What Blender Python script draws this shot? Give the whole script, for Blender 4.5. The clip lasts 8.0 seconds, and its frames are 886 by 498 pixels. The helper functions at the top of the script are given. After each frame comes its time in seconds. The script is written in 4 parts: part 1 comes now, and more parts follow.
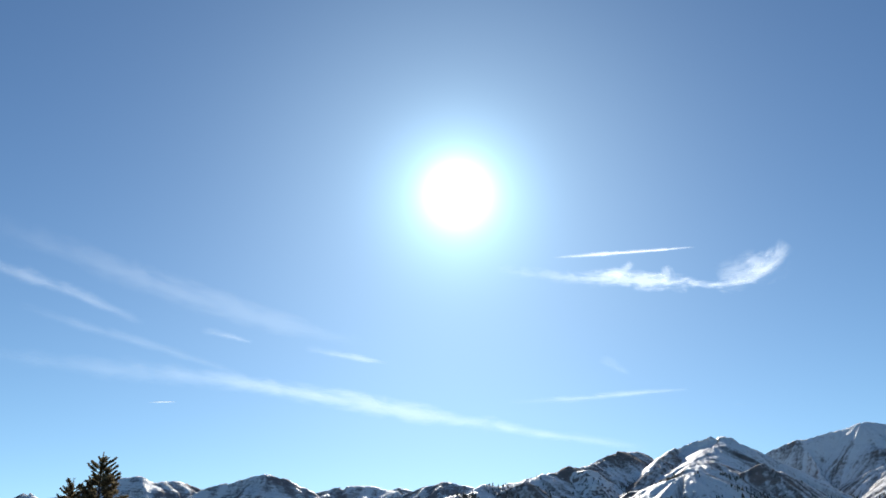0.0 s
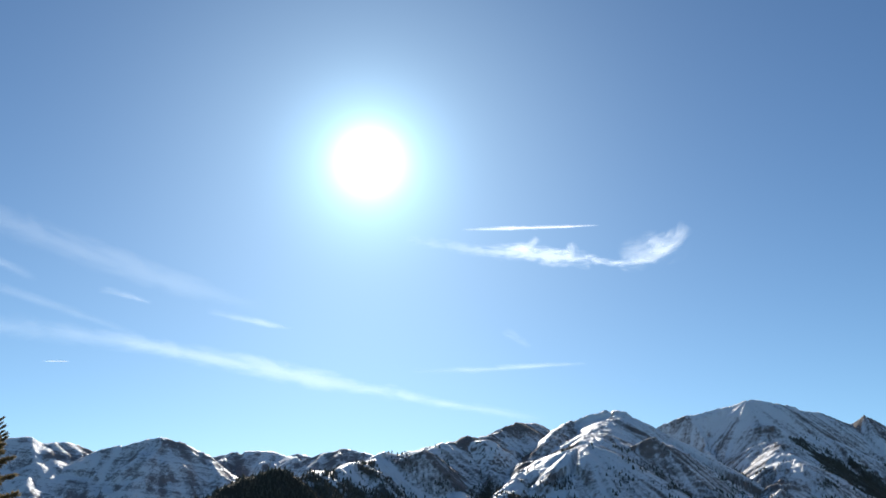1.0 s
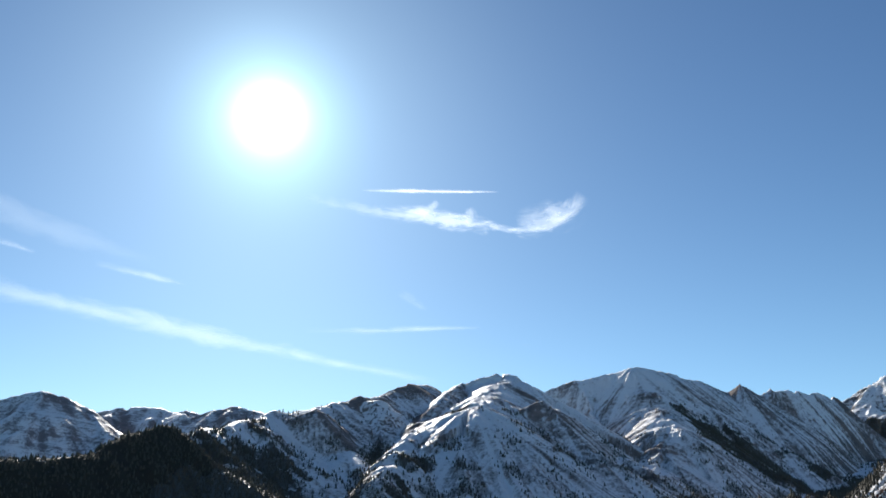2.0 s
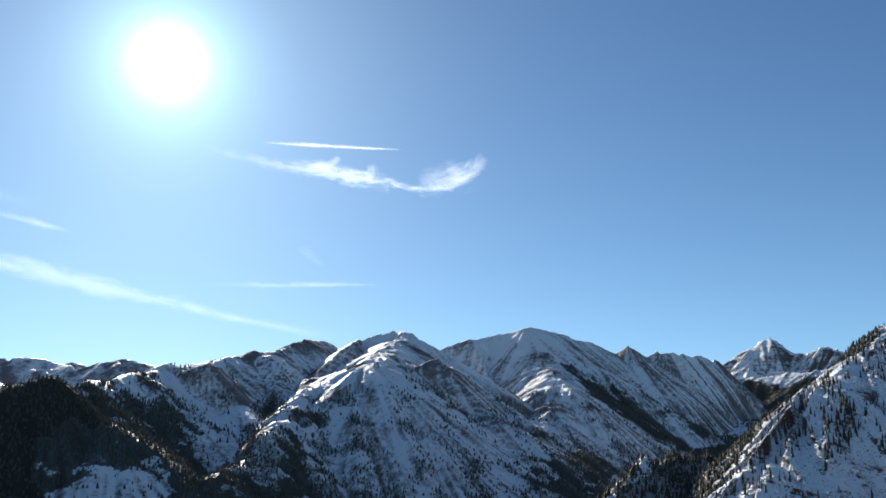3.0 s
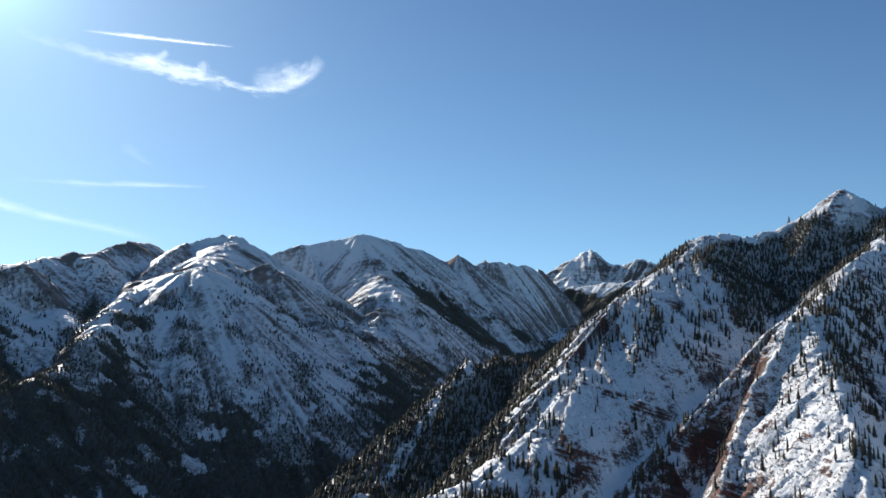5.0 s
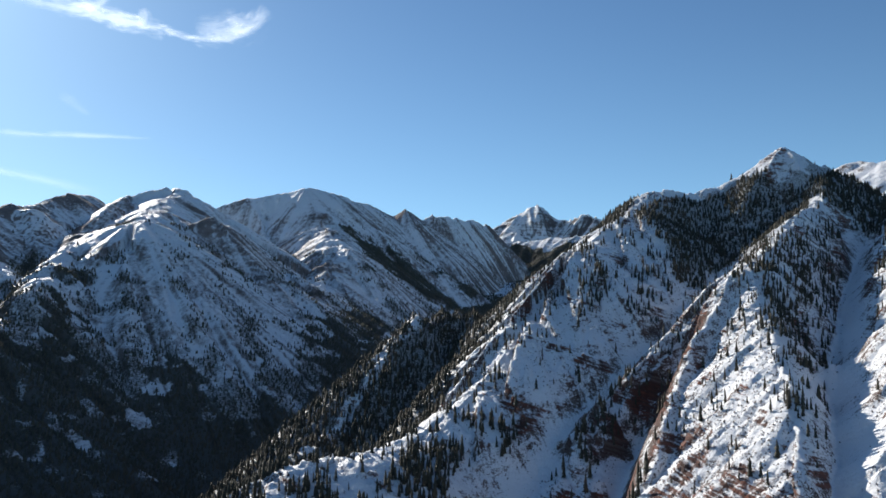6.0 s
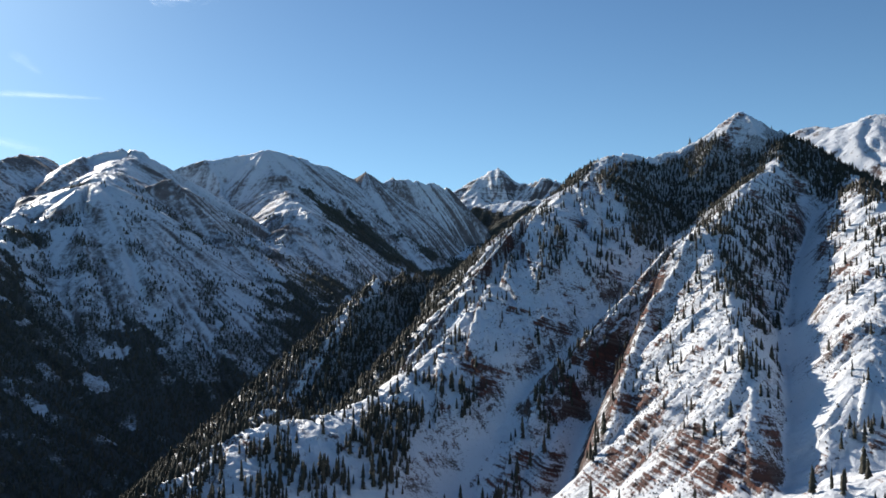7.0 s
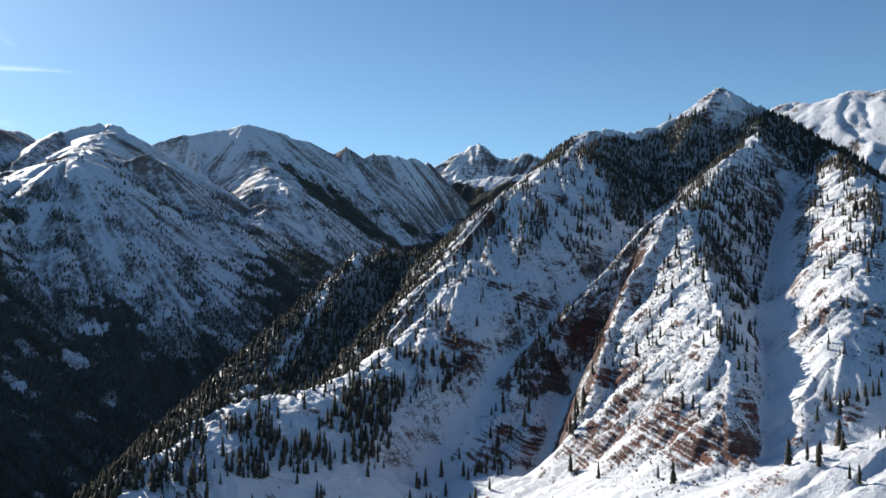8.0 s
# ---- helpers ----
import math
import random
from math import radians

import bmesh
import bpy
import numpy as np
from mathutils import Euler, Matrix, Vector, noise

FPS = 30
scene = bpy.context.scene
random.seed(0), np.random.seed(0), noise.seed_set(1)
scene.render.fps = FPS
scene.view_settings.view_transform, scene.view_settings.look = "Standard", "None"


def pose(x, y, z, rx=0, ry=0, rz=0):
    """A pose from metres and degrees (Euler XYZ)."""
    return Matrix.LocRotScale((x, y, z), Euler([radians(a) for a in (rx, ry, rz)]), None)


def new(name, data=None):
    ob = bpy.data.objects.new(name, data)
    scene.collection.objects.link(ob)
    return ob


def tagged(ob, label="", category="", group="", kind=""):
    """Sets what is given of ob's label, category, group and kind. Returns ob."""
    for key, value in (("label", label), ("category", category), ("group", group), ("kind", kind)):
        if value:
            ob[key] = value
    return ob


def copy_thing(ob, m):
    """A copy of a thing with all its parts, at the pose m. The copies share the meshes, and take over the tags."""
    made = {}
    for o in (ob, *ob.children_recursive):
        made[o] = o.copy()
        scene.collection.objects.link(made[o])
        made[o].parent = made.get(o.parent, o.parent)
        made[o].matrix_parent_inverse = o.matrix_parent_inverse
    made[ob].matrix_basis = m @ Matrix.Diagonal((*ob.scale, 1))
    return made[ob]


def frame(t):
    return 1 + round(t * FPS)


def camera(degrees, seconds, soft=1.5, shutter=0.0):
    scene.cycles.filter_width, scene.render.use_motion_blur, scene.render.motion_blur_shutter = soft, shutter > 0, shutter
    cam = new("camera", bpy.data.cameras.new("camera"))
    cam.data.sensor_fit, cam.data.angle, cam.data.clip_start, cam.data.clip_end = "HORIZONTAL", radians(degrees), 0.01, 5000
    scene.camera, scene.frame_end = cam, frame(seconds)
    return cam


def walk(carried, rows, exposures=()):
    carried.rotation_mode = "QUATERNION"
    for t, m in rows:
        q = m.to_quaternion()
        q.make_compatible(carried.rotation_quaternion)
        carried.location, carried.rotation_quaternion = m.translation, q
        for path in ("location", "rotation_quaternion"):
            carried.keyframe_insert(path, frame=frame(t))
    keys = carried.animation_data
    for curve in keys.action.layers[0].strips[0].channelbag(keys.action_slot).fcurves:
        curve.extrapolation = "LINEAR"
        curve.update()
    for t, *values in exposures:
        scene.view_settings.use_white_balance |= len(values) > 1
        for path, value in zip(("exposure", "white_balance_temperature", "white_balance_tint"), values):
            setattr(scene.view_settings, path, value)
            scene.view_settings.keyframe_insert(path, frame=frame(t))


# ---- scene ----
cam = camera(50.71, 8.0, soft=1.6)

# a tripod pan: the camera turns on the spot, two metres over a snowy shoulder
EYE = (0, 0, 2)
PATH = [
    (0.0, pose(*EYE, 111.04, 0.0, 0.0)),
    (0.5, pose(*EYE, 110.19, -0.15, -2.88)),
    (1.0, pose(*EYE, 109.18, -0.36, -6.10)),
    (1.5, pose(*EYE, 108.08, -0.47, -9.40)),
    (3.0, pose(*EYE, 104.40, -0.75, -19.09)),
    (3.5, pose(*EYE, 103.06, -0.65, -22.09)),
    (4.0, pose(*EYE, 101.68, -0.60, -24.84)),
    (4.5, pose(*EYE, 100.26, -0.47, -27.29)),
    (6.0, pose(*EYE, 96.03, -0.24, -32.61)),
    (6.5, pose(*EYE, 94.85, -0.18, -33.92)),
    (7.0, pose(*EYE, 93.78, -0.11, -35.02)),
    (7.5, pose(*EYE, 93.00, -0.05, -35.71)),
    (8.0, pose(*EYE, 92.27, 0.0, -36.19)),
]
walk(cam, PATH, [(0.0, 0.28), (1.5, 0.30), (3.0, 0.32), (4.5, 0.33), (8.0, 0.33)])

# ---- light ----
SUN_AZIMUTH, SUN_HEIGHT = 1.0, 24.4
world = bpy.data.worlds.new("sky")
scene.world = world
world.use_nodes = True
wn = world.node_tree
sky = wn.nodes.new("ShaderNodeTexSky")
sky.sky_type = "NISHITA"
sky.sun_disc = False
sky.sun_elevation = radians(SUN_HEIGHT)
sky.sun_rotation = radians(SUN_AZIMUTH)
sky.altitude = 2200
sky.air_density = 1.05
sky.dust_density = 1.0
sky.ozone_density = 5.0
# white glow added to the sky round the sun, for its aureole and bloom
way = wn.nodes.new("ShaderNodeTexCoord")
toward = wn.nodes.new("ShaderNodeVectorMath")
toward.operation = "DOT_PRODUCT"
wn.links.new(way.outputs["Generated"], toward.inputs[0])
toward.inputs[1].default_value = (math.sin(radians(SUN_AZIMUTH)) * math.cos(radians(SUN_HEIGHT)),
                                  math.cos(radians(SUN_AZIMUTH)) * math.cos(radians(SUN_HEIGHT)), math.sin(radians(SUN_HEIGHT)))
aureole = None
for power, amount in ((2600.0, 30.0), (420.0, 7.0), (60.0, 2.0), (8.0, 0.40)):
    p = wn.nodes.new("ShaderNodeMath")
    p.operation = "POWER"
    wn.links.new(toward.outputs["Value"], p.inputs[0])
    p.inputs[1].default_value = power
    q = wn.nodes.new("ShaderNodeMath")
    q.operation = "MULTIPLY_ADD"
    wn.links.new(p.outputs[0], q.inputs[0])
    q.inputs[1].default_value = amount
    q.inputs[2].default_value = 0.0
    if aureole:
        wn.links.new(aureole, q.inputs[2])
    aureole = q.outputs[0]
front = wn.nodes.new("ShaderNodeMath")
front.operation = "MAXIMUM"
wn.links.new(aureole, front.inputs[0])
front.inputs[1].default_value = 0.0
tint = wn.nodes.new("ShaderNodeMix")
tint.data_type = "RGBA"
tint.blend_type = "ADD"
tint.inputs[0].default_value = 1.0
glow = wn.nodes.new("ShaderNodeVectorMath")
glow.operation = "SCALE"
glow.inputs[0].default_value = (0.72, 0.98, 1.1)
wn.links.new(front.outputs[0], glow.inputs[3])
# haze that brightens the air towards the horizon all round
upward = wn.nodes.new("ShaderNodeSeparateXYZ")
wn.links.new(way.outputs["Generated"], upward.inputs[0])
low_air = wn.nodes.new("ShaderNodeMath")
low_air.operation = "SUBTRACT"
low_air.use_clamp = True
low_air.inputs[0].default_value = 1.0
wn.links.new(upward.outputs["Z"], low_air.inputs[1])
fall_off = wn.nodes.new("ShaderNodeMath")
fall_off.operation = "POWER"
wn.links.new(low_air.outputs[0], fall_off.inputs[0])
fall_off.inputs[1].default_value = 6.0
haze = wn.nodes.new("ShaderNodeVectorMath")
haze.operation = "SCALE"
haze.inputs[0].default_value = (2.3, 3.4, 3.3)
wn.links.new(fall_off.outputs[0], haze.inputs[3])
air = wn.nodes.new("ShaderNodeVectorMath")
air.operation = "ADD"
wn.links.new(sky.outputs[0], air.inputs[0])
wn.links.new(haze.outputs[0], air.inputs[1])
wn.links.new(air.outputs[0], tint.inputs[6])
wn.links.new(glow.outputs[0], tint.inputs[7])
cast = wn.nodes.new("ShaderNodeVectorMath")
cast.operation = "MULTIPLY"
wn.links.new(tint.outputs[2], cast.inputs[0])
cast.inputs[1].default_value = (0.832, 0.972, 1.0)
wn.links.new(cast.outputs[0], wn.nodes["Background"].inputs[0])
wn.nodes["Background"].inputs[1].default_value = 0.077

sun_data = bpy.data.lights.new("sun", "SUN")
sun_data.energy = 5.0
sun_data.angle = radians(0.53)
sun_data.color = (1.0, 0.95, 0.87)
sun = new("sun", sun_data)
sun.matrix_world = pose(0, 0, 2000, 90 - SUN_HEIGHT, 0, 180 - SUN_AZIMUTH)


# ---- materials ----
class Nodes:
    """A small builder for node materials."""

    def __init__(self, name):
        self.mat = bpy.data.materials.new(name)
        self.mat.use_nodes = True
        self.tree = self.mat.node_tree
        self.bsdf = self.tree.nodes["Principled BSDF"]
        self.pos = self.add("ShaderNodeNewGeometry").outputs["Position"]

    def add(self, kind, inputs=None, **props):
        n = self.tree.nodes.new(kind)
        for k, v in props.items():
            setattr(n, k, v)
        for k, v in (inputs or {}).items():
            self.put(n.inputs[k], v)
        return n

    def put(self, socket, v):
        if isinstance(v, bpy.types.NodeSocket):
            self.tree.links.new(v, socket)
        elif isinstance(v, (tuple, list)) and len(v) == 3 and socket.type == "RGBA":
            socket.default_value = (*v, 1)
        else:
            socket.default_value = v

    def math(self, op, a, b=0.0, c=0.0, clamp=False):
        n = self.add("ShaderNodeMath", operation=op, use_clamp=clamp)
        for i, v in enumerate((a, b, c)):
            self.put(n.inputs[i], v)
        return n.outputs[0]

    def noise(self, size, detail=5.0, rough=0.55, vector=None, distortion=0.0):
        n = self.add("ShaderNodeTexNoise", {"Scale": 1.0 / size, "Detail": detail, "Roughness": rough,
                                            "Distortion": distortion, "Vector": vector or self.pos})
        return n.outputs["Fac"]

    def ramp(self, v, lo, hi):
        n = self.add("ShaderNodeMapRange", {0: v, 1: lo, 2: hi, 3: 0.0, 4: 1.0})
        n.interpolation_type = "SMOOTHSTEP"
        return n.outputs[0]

    def mix(self, f, a, b):
        n = self.add("ShaderNodeMix", data_type="RGBA")
        self.put(n.inputs[0], f)
        self.put(n.inputs[6], a)
        self.put(n.inputs[7], b)
        return n.outputs[2]

    def stretch(self, x, y, z):
        n = self.add("ShaderNodeVectorMath", operation="MULTIPLY")
        self.put(n.inputs[0], self.pos)
        n.inputs[1].default_value = (x, y, z)
        return n.outputs[0]

    def bump(self, height, strength, distance):
        n = self.add("ShaderNodeBump", {"Height": height, "Strength": strength, "Distance": distance})
        self.put(self.bsdf.inputs["Normal"], n.outputs[0])


def mountain_material(name, rock_a, rock_b, cover, grain, band=0.0, dip=(0.0, 0.0), scrub=(0.05, 0.045, 0.03), scrub_amount=0.0, streak=0.9, steepness=3.0, red=False, speckle=1.9, patch=1.5, soft=(-0.15, 0.5), banding=1.0):
    """Snow over rock: steep faces, gully walls and wind-scoured streaks show rock. cover: the steepness (normal z) from which
    snow holds; band: height in metres of the rock layers, dip: their rise per metre in x and y."""
    m = Nodes(name)
    geo = m.add("ShaderNodeNewGeometry")
    sep = m.add("ShaderNodeSeparateXYZ", {0: geo.outputs["Normal"]})
    steep = m.math("SUBTRACT", cover, sep.outputs["Z"])
    big = m.noise(grain * 22, 4.0)
    mid = m.noise(grain * 5, 6.0, 0.65)
    fine = m.noise(grain, 5.0, 0.65)
    # streaks that the snow and the stones have drawn down the fall of the face
    run = m.add("ShaderNodeAttribute", attribute_name="streak").outputs["Fac"]
    v = m.math("ADD", m.math("MULTIPLY", steep, steepness), m.math("MULTIPLY", m.math("SUBTRACT", big, 0.5), patch))
    v = m.math("ADD", v, m.math("MULTIPLY", m.math("SUBTRACT", mid, 0.5), 1.0))
    v = m.math("ADD", v, m.math("MULTIPLY", m.math("SUBTRACT", run, 0.5), streak))
    v = m.math("ADD", v, m.math("MULTIPLY", m.math("SUBTRACT", fine, 0.5), speckle))
    rock_mix = m.noise(grain * 9, 5.0)
    rock = m.mix(m.ramp(rock_mix, 0.35, 0.65), rock_a, rock_b)
    if red:
        bare = m.add("ShaderNodeAttribute", attribute_name="outcrop").outputs["Fac"]
        v = m.math("ADD", m.math("MULTIPLY", v, m.math("SUBTRACT", 1.0, m.math("MULTIPLY", bare, 0.45))), m.math("MULTIPLY", bare, 0.55))
        # away from the red layers the rock is grey-brown
        rock = m.mix(m.ramp(bare, 0.1, 0.5), m.mix(rock_mix, (0.20, 0.155, 0.13), (0.12, 0.10, 0.09)), rock)
    if band:
        p = m.add("ShaderNodeSeparateXYZ", {0: m.pos})
        level = m.math("ADD", p.outputs["Z"], m.math("ADD", m.math("MULTIPLY", p.outputs["X"], dip[0]), m.math("MULTIPLY", p.outputs["Y"], dip[1])))
        level = m.math("ADD", level, m.math("ADD", m.math("MULTIPLY", m.noise(60.0, 2.0), 6.0), m.math("MULTIPLY", m.noise(7.0, 4.0, 0.65), 3.0)))
        layer = m.add("ShaderNodeTexNoise", {"Scale": 2.0 / band, "Detail": 3.0, "Vector": m.add("ShaderNodeCombineXYZ", {0: level}).outputs[0]}).outputs["Fac"]
        weight = m.math("ADD", m.math("MULTIPLY", bare, 3.6), 0.2) if red else banding
        v = m.math("ADD", v, m.math("MULTIPLY", m.math("SUBTRACT", layer, 0.5), weight))
        rock = m.mix(m.ramp(layer, 0.42, 0.6), rock_b, rock)
    mask = m.ramp(v, *soft)
    dark_floor = m.add("ShaderNodeAttribute", attribute_name="wooded").outputs["Fac"]
    dark_floor = m.ramp(m.math("ADD", dark_floor, m.math("MULTIPLY", m.math("SUBTRACT", fine, 0.5), 0.8)), 0.35, 0.75)
    snow = m.mix(m.noise(grain * 14, 4.0), (0.85, 0.855, 0.87), (0.91, 0.91, 0.915))
    colour = m.mix(mask, snow, rock)
    if scrub_amount:
        tuft = m.ramp(m.math("ADD", m.noise(grain * 0.8, 4.0, 0.7), m.math("MULTIPLY", big, 0.5)), 1.02 - scrub_amount, 1.10 - scrub_amount)
        colour = m.mix(m.math("MULTIPLY", tuft, 0.8), colour, scrub)
    # floor of closed forest: needle brown, darkened to stand in for the trees' shade
    colour = m.mix(m.math("MULTIPLY", dark_floor, 0.93), colour, m.mix(mid, (0.042, 0.040, 0.030), (0.080, 0.068, 0.046)))
    m.put(m.bsdf.inputs["Base Color"], colour)
    m.put(m.bsdf.inputs["Roughness"], m.math("ADD", 0.55, m.math("MULTIPLY", mask, 0.35)))
    m.put(m.bsdf.inputs["Specular IOR Level"], 0.2)
    m.bump(m.math("ADD", m.math("MULTIPLY", fine, 0.6), m.math("ADD", m.math("MULTIPLY", mid, 1.6), m.math("MULTIPLY", run, 0.5))), 1.0, grain * 0.8)
    return m.mat


def cloud_material(name, thick, grain, along, frayed):
    """Thin ice cloud, lit through from behind; it frays towards its edges."""
    m = Nodes(name)
    uv = m.add("ShaderNodeAttribute", attribute_name="flow").outputs["Vector"]
    place = m.add("ShaderNodeAttribute", attribute_name="edge").outputs["Vector"]
    e = m.add("ShaderNodeSeparateXYZ", {0: place})
    side = m.math("SUBTRACT", 1.0, m.math("ABSOLUTE", e.outputs["Y"]))
    ends = e.outputs["Z"]
    n = m.noise(grain, 6.0, 0.62, vector=uv, distortion=0.6)
    n2 = m.noise(grain * 5, 3.0, 0.5, vector=uv)
    body = m.math("ADD", m.math("POWER", side, along), m.math("MULTIPLY", m.math("SUBTRACT", n, 0.55), frayed))
    body = m.math("ADD", body, m.math("MULTIPLY", m.math("SUBTRACT", n2, 0.55), frayed))
    a = m.math("MULTIPLY", m.ramp(body, 0.0, 1.1), m.math("MULTIPLY", m.ramp(side, 0.0, 0.35), m.math("MULTIPLY", ends, thick)))
    trans = m.add("ShaderNodeBsdfTranslucent", {"Color": (0.95, 0.97, 1.0)})
    clear = m.add("ShaderNodeBsdfTransparent")
    mixed = m.add("ShaderNodeMixShader", {0: a, 1: clear.outputs[0], 2: trans.outputs[0]})
    m.tree.links.new(mixed.outputs[0], m.tree.nodes["Material Output"].inputs["Surface"])
    m.tree.nodes.remove(m.bsdf)
    return m.mat


def foliage_material(name, dark, light, dry):
    m = Nodes(name)
    shade = m.add("ShaderNodeNewGeometry").outputs["Random Per Island"]
    c = m.mix(shade, dark, light)
    c = m.mix(m.ramp(m.noise(60.0, 3.0), 0.5, 0.75), c, dry)
    m.put(m.bsdf.inputs["Base Color"], c)
    m.put(m.bsdf.inputs["Roughness"], 0.8)
    m.put(m.bsdf.inputs["Specular IOR Level"], 0.15)
    return m.mat


RED_ROCK = mountain_material("snowy red sandstone", (0.23, 0.085, 0.055), (0.10, 0.055, 0.045), 0.66, 1.6, 5.5, (0.21, -0.25), scrub_amount=0.11, streak=1.3, steepness=3.0, red=True, patch=0.8, speckle=2.6)
GREY_ROCK = mountain_material("snowy grey rock", (0.25, 0.20, 0.18), (0.17, 0.14, 0.13), 0.855, 3.6, scrub_amount=0.12, streak=2.1, speckle=1.4, patch=1.2, steepness=2.2, soft=(-0.30, 0.85))
SNOW_ROCK = mountain_material("wind-packed snow", (0.16, 0.10, 0.085), (0.10, 0.075, 0.07), 0.75, 4.0, streak=2.2)
# rock of the far range, its greys lightened to stand in for distance haze
HAZY_ROCK = mountain_material("far snowy rock paled by haze", (0.30, 0.26, 0.265), (0.22, 0.19, 0.195), 0.87, 5.0, 22.0, (0.1, 0.0), streak=1.2)
BANDED_ROCK = mountain_material("banded snowy rock", (0.19, 0.155, 0.15), (0.12, 0.105, 0.10), 0.80, 4.0, 26.0, (0.05, 0.02), streak=1.2, speckle=1.4, banding=1.9, soft=(-0.2, 0.6))
GROUND = mountain_material("forest floor with snow", (0.05, 0.045, 0.035), (0.035, 0.035, 0.03), 0.92, 8.0)
WOOD_FLOOR = mountain_material("wooded ridge floor", (0.06, 0.05, 0.035), (0.045, 0.04, 0.03), 1.12, 6.0, streak=1.2)
FIR = foliage_material("fir needles", (0.048, 0.048, 0.036), (0.095, 0.084, 0.060), (0.12, 0.09, 0.062))
# paler copy of the fir colours: haze and glare over far woods put into them
HAZY_FIR = foliage_material("far conifers paled by haze", (0.082, 0.080, 0.058), (0.125, 0.112, 0.080), (0.14, 0.11, 0.075))
BARK = foliage_material("fir bark", (0.07, 0.05, 0.035), (0.10, 0.075, 0.05), (0.09, 0.06, 0.04))


# ---- terrain ----
def perlin(x, y, seed):
    """Smooth noise in about -1 to 1 on arrays."""
    rng = np.random.default_rng(seed)
    perm = rng.permutation(512)
    ang = rng.random(512) * 2 * np.pi
    gx, gy = np.cos(ang), np.sin(ang)
    xi, yi = np.floor(x).astype(int), np.floor(y).astype(int)
    xf, yf = x - xi, y - yi
    u, v = xf * xf * xf * (xf * (xf * 6 - 15) + 10), yf * yf * yf * (yf * (yf * 6 - 15) + 10)

    def corner(i, j):
        h = perm[(perm[(xi + i) % 512] + yi + j) % 512]
        return gx[h] * (xf - i) + gy[h] * (yf - j)

    a = corner(0, 0) * (1 - u) + corner(1, 0) * u
    b = corner(0, 1) * (1 - u) + corner(1, 1) * u
    return 1.6 * (a * (1 - v) + b * v)


def fbm(x, y, size, octaves, seed, ridged=False):
    total, amp = 0, 1.0
    for k in range(octaves):
        n = perlin(x / size * 2 ** k + 17.3 * k, y / size * 2 ** k + 5.1 * k, seed + k)
        total = total + amp * ((0.5 - np.abs(n)) if ridged else n)
        amp *= 0.5
    return total


def relief(X, Y, ridges, seed):
    """Heights of mountain ridges, and at each place the run along and the way down from its ridge, for streaks and gullies.
    A ridge: its line of places, the fall of its sides in metres per metre (right and left of its run, where they differ), the depth and width of its gullies, the unrest of its crest, the rounding."""
    top = np.full(X.shape, -1e4)
    for k, (line, fall, flute, wave, crest, rounding) in enumerate(ridges):
        sd = seed + 11 * k
        right, left = fall if isinstance(fall, tuple) else (fall, fall)
        reach = 60 + (max(p[2] for p in line) + 330) / min(right, left)
        win = (X > min(p[0] for p in line) - reach) & (X < max(p[0] for p in line) + reach) & (Y > min(p[1] for p in line) - reach) & (Y < max(p[1] for p in line) + reach)
        if not win.any():
            continue
        x, y = X[win], Y[win]
        best = np.full(x.shape, -1e4)
        along, down, side, zz, run = (np.zeros(x.shape) for _ in range(5))
        run = 0.0
        for (ax, ay, az), (bx, by, bz) in zip(line, line[1:]):
            dx, dy = bx - ax, by - ay
            long = math.hypot(dx, dy)
            t = np.clip(((x - ax) * dx + (y - ay) * dy) / long ** 2, 0, 1)
            ox, oy = x - ax - t * dx, y - ay - t * dy
            d = np.hypot(ox, oy)
            z = az + (bz - az) * t
            hand = np.sign(ox * dy - oy * dx)
            slope = np.where(hand > 0, right, left)
            better = z - slope * d > best
            best = np.where(better, z - slope * d, best)
            # round an end or a bend the run goes on by the angle
            turn = (ox * dx + oy * dy) / long
            along = np.where(better, run + t * long + 0.8 * turn, along)
            down, zz = np.where(better, d, down), np.where(better, z, zz)
            side = np.where(better, hand, side)
            run += long
        along = along + 0.30 * down * perlin(x / 260, y / 260, sd + 5) + 12 * perlin(x / 70, y / 70, sd + 6)
        cut = np.abs(perlin(along / wave + 7.7 * side, down / 420 + 31.0 * side, sd)) * 2.2 - 0.7 + 0.5 * perlin(along / wave * 2.6, down / 260 + 9.0 * side, sd + 1)
        z = zz + crest * (perlin(along / 34, along * 0 + 0.5, sd + 2) + 0.6 * perlin(along / 13, along * 0 + 1.5, sd + 3)) * np.exp(-down / 60)
        h = z - np.where(side > 0, right, left) * (np.hypot(down, rounding) - rounding) + flute * cut * wave * np.clip(down / (1.6 * wave), 0, 1)
        full = np.full(X.shape, -1e4)
        full[win] = h
        top = np.maximum(top, full)
    return top


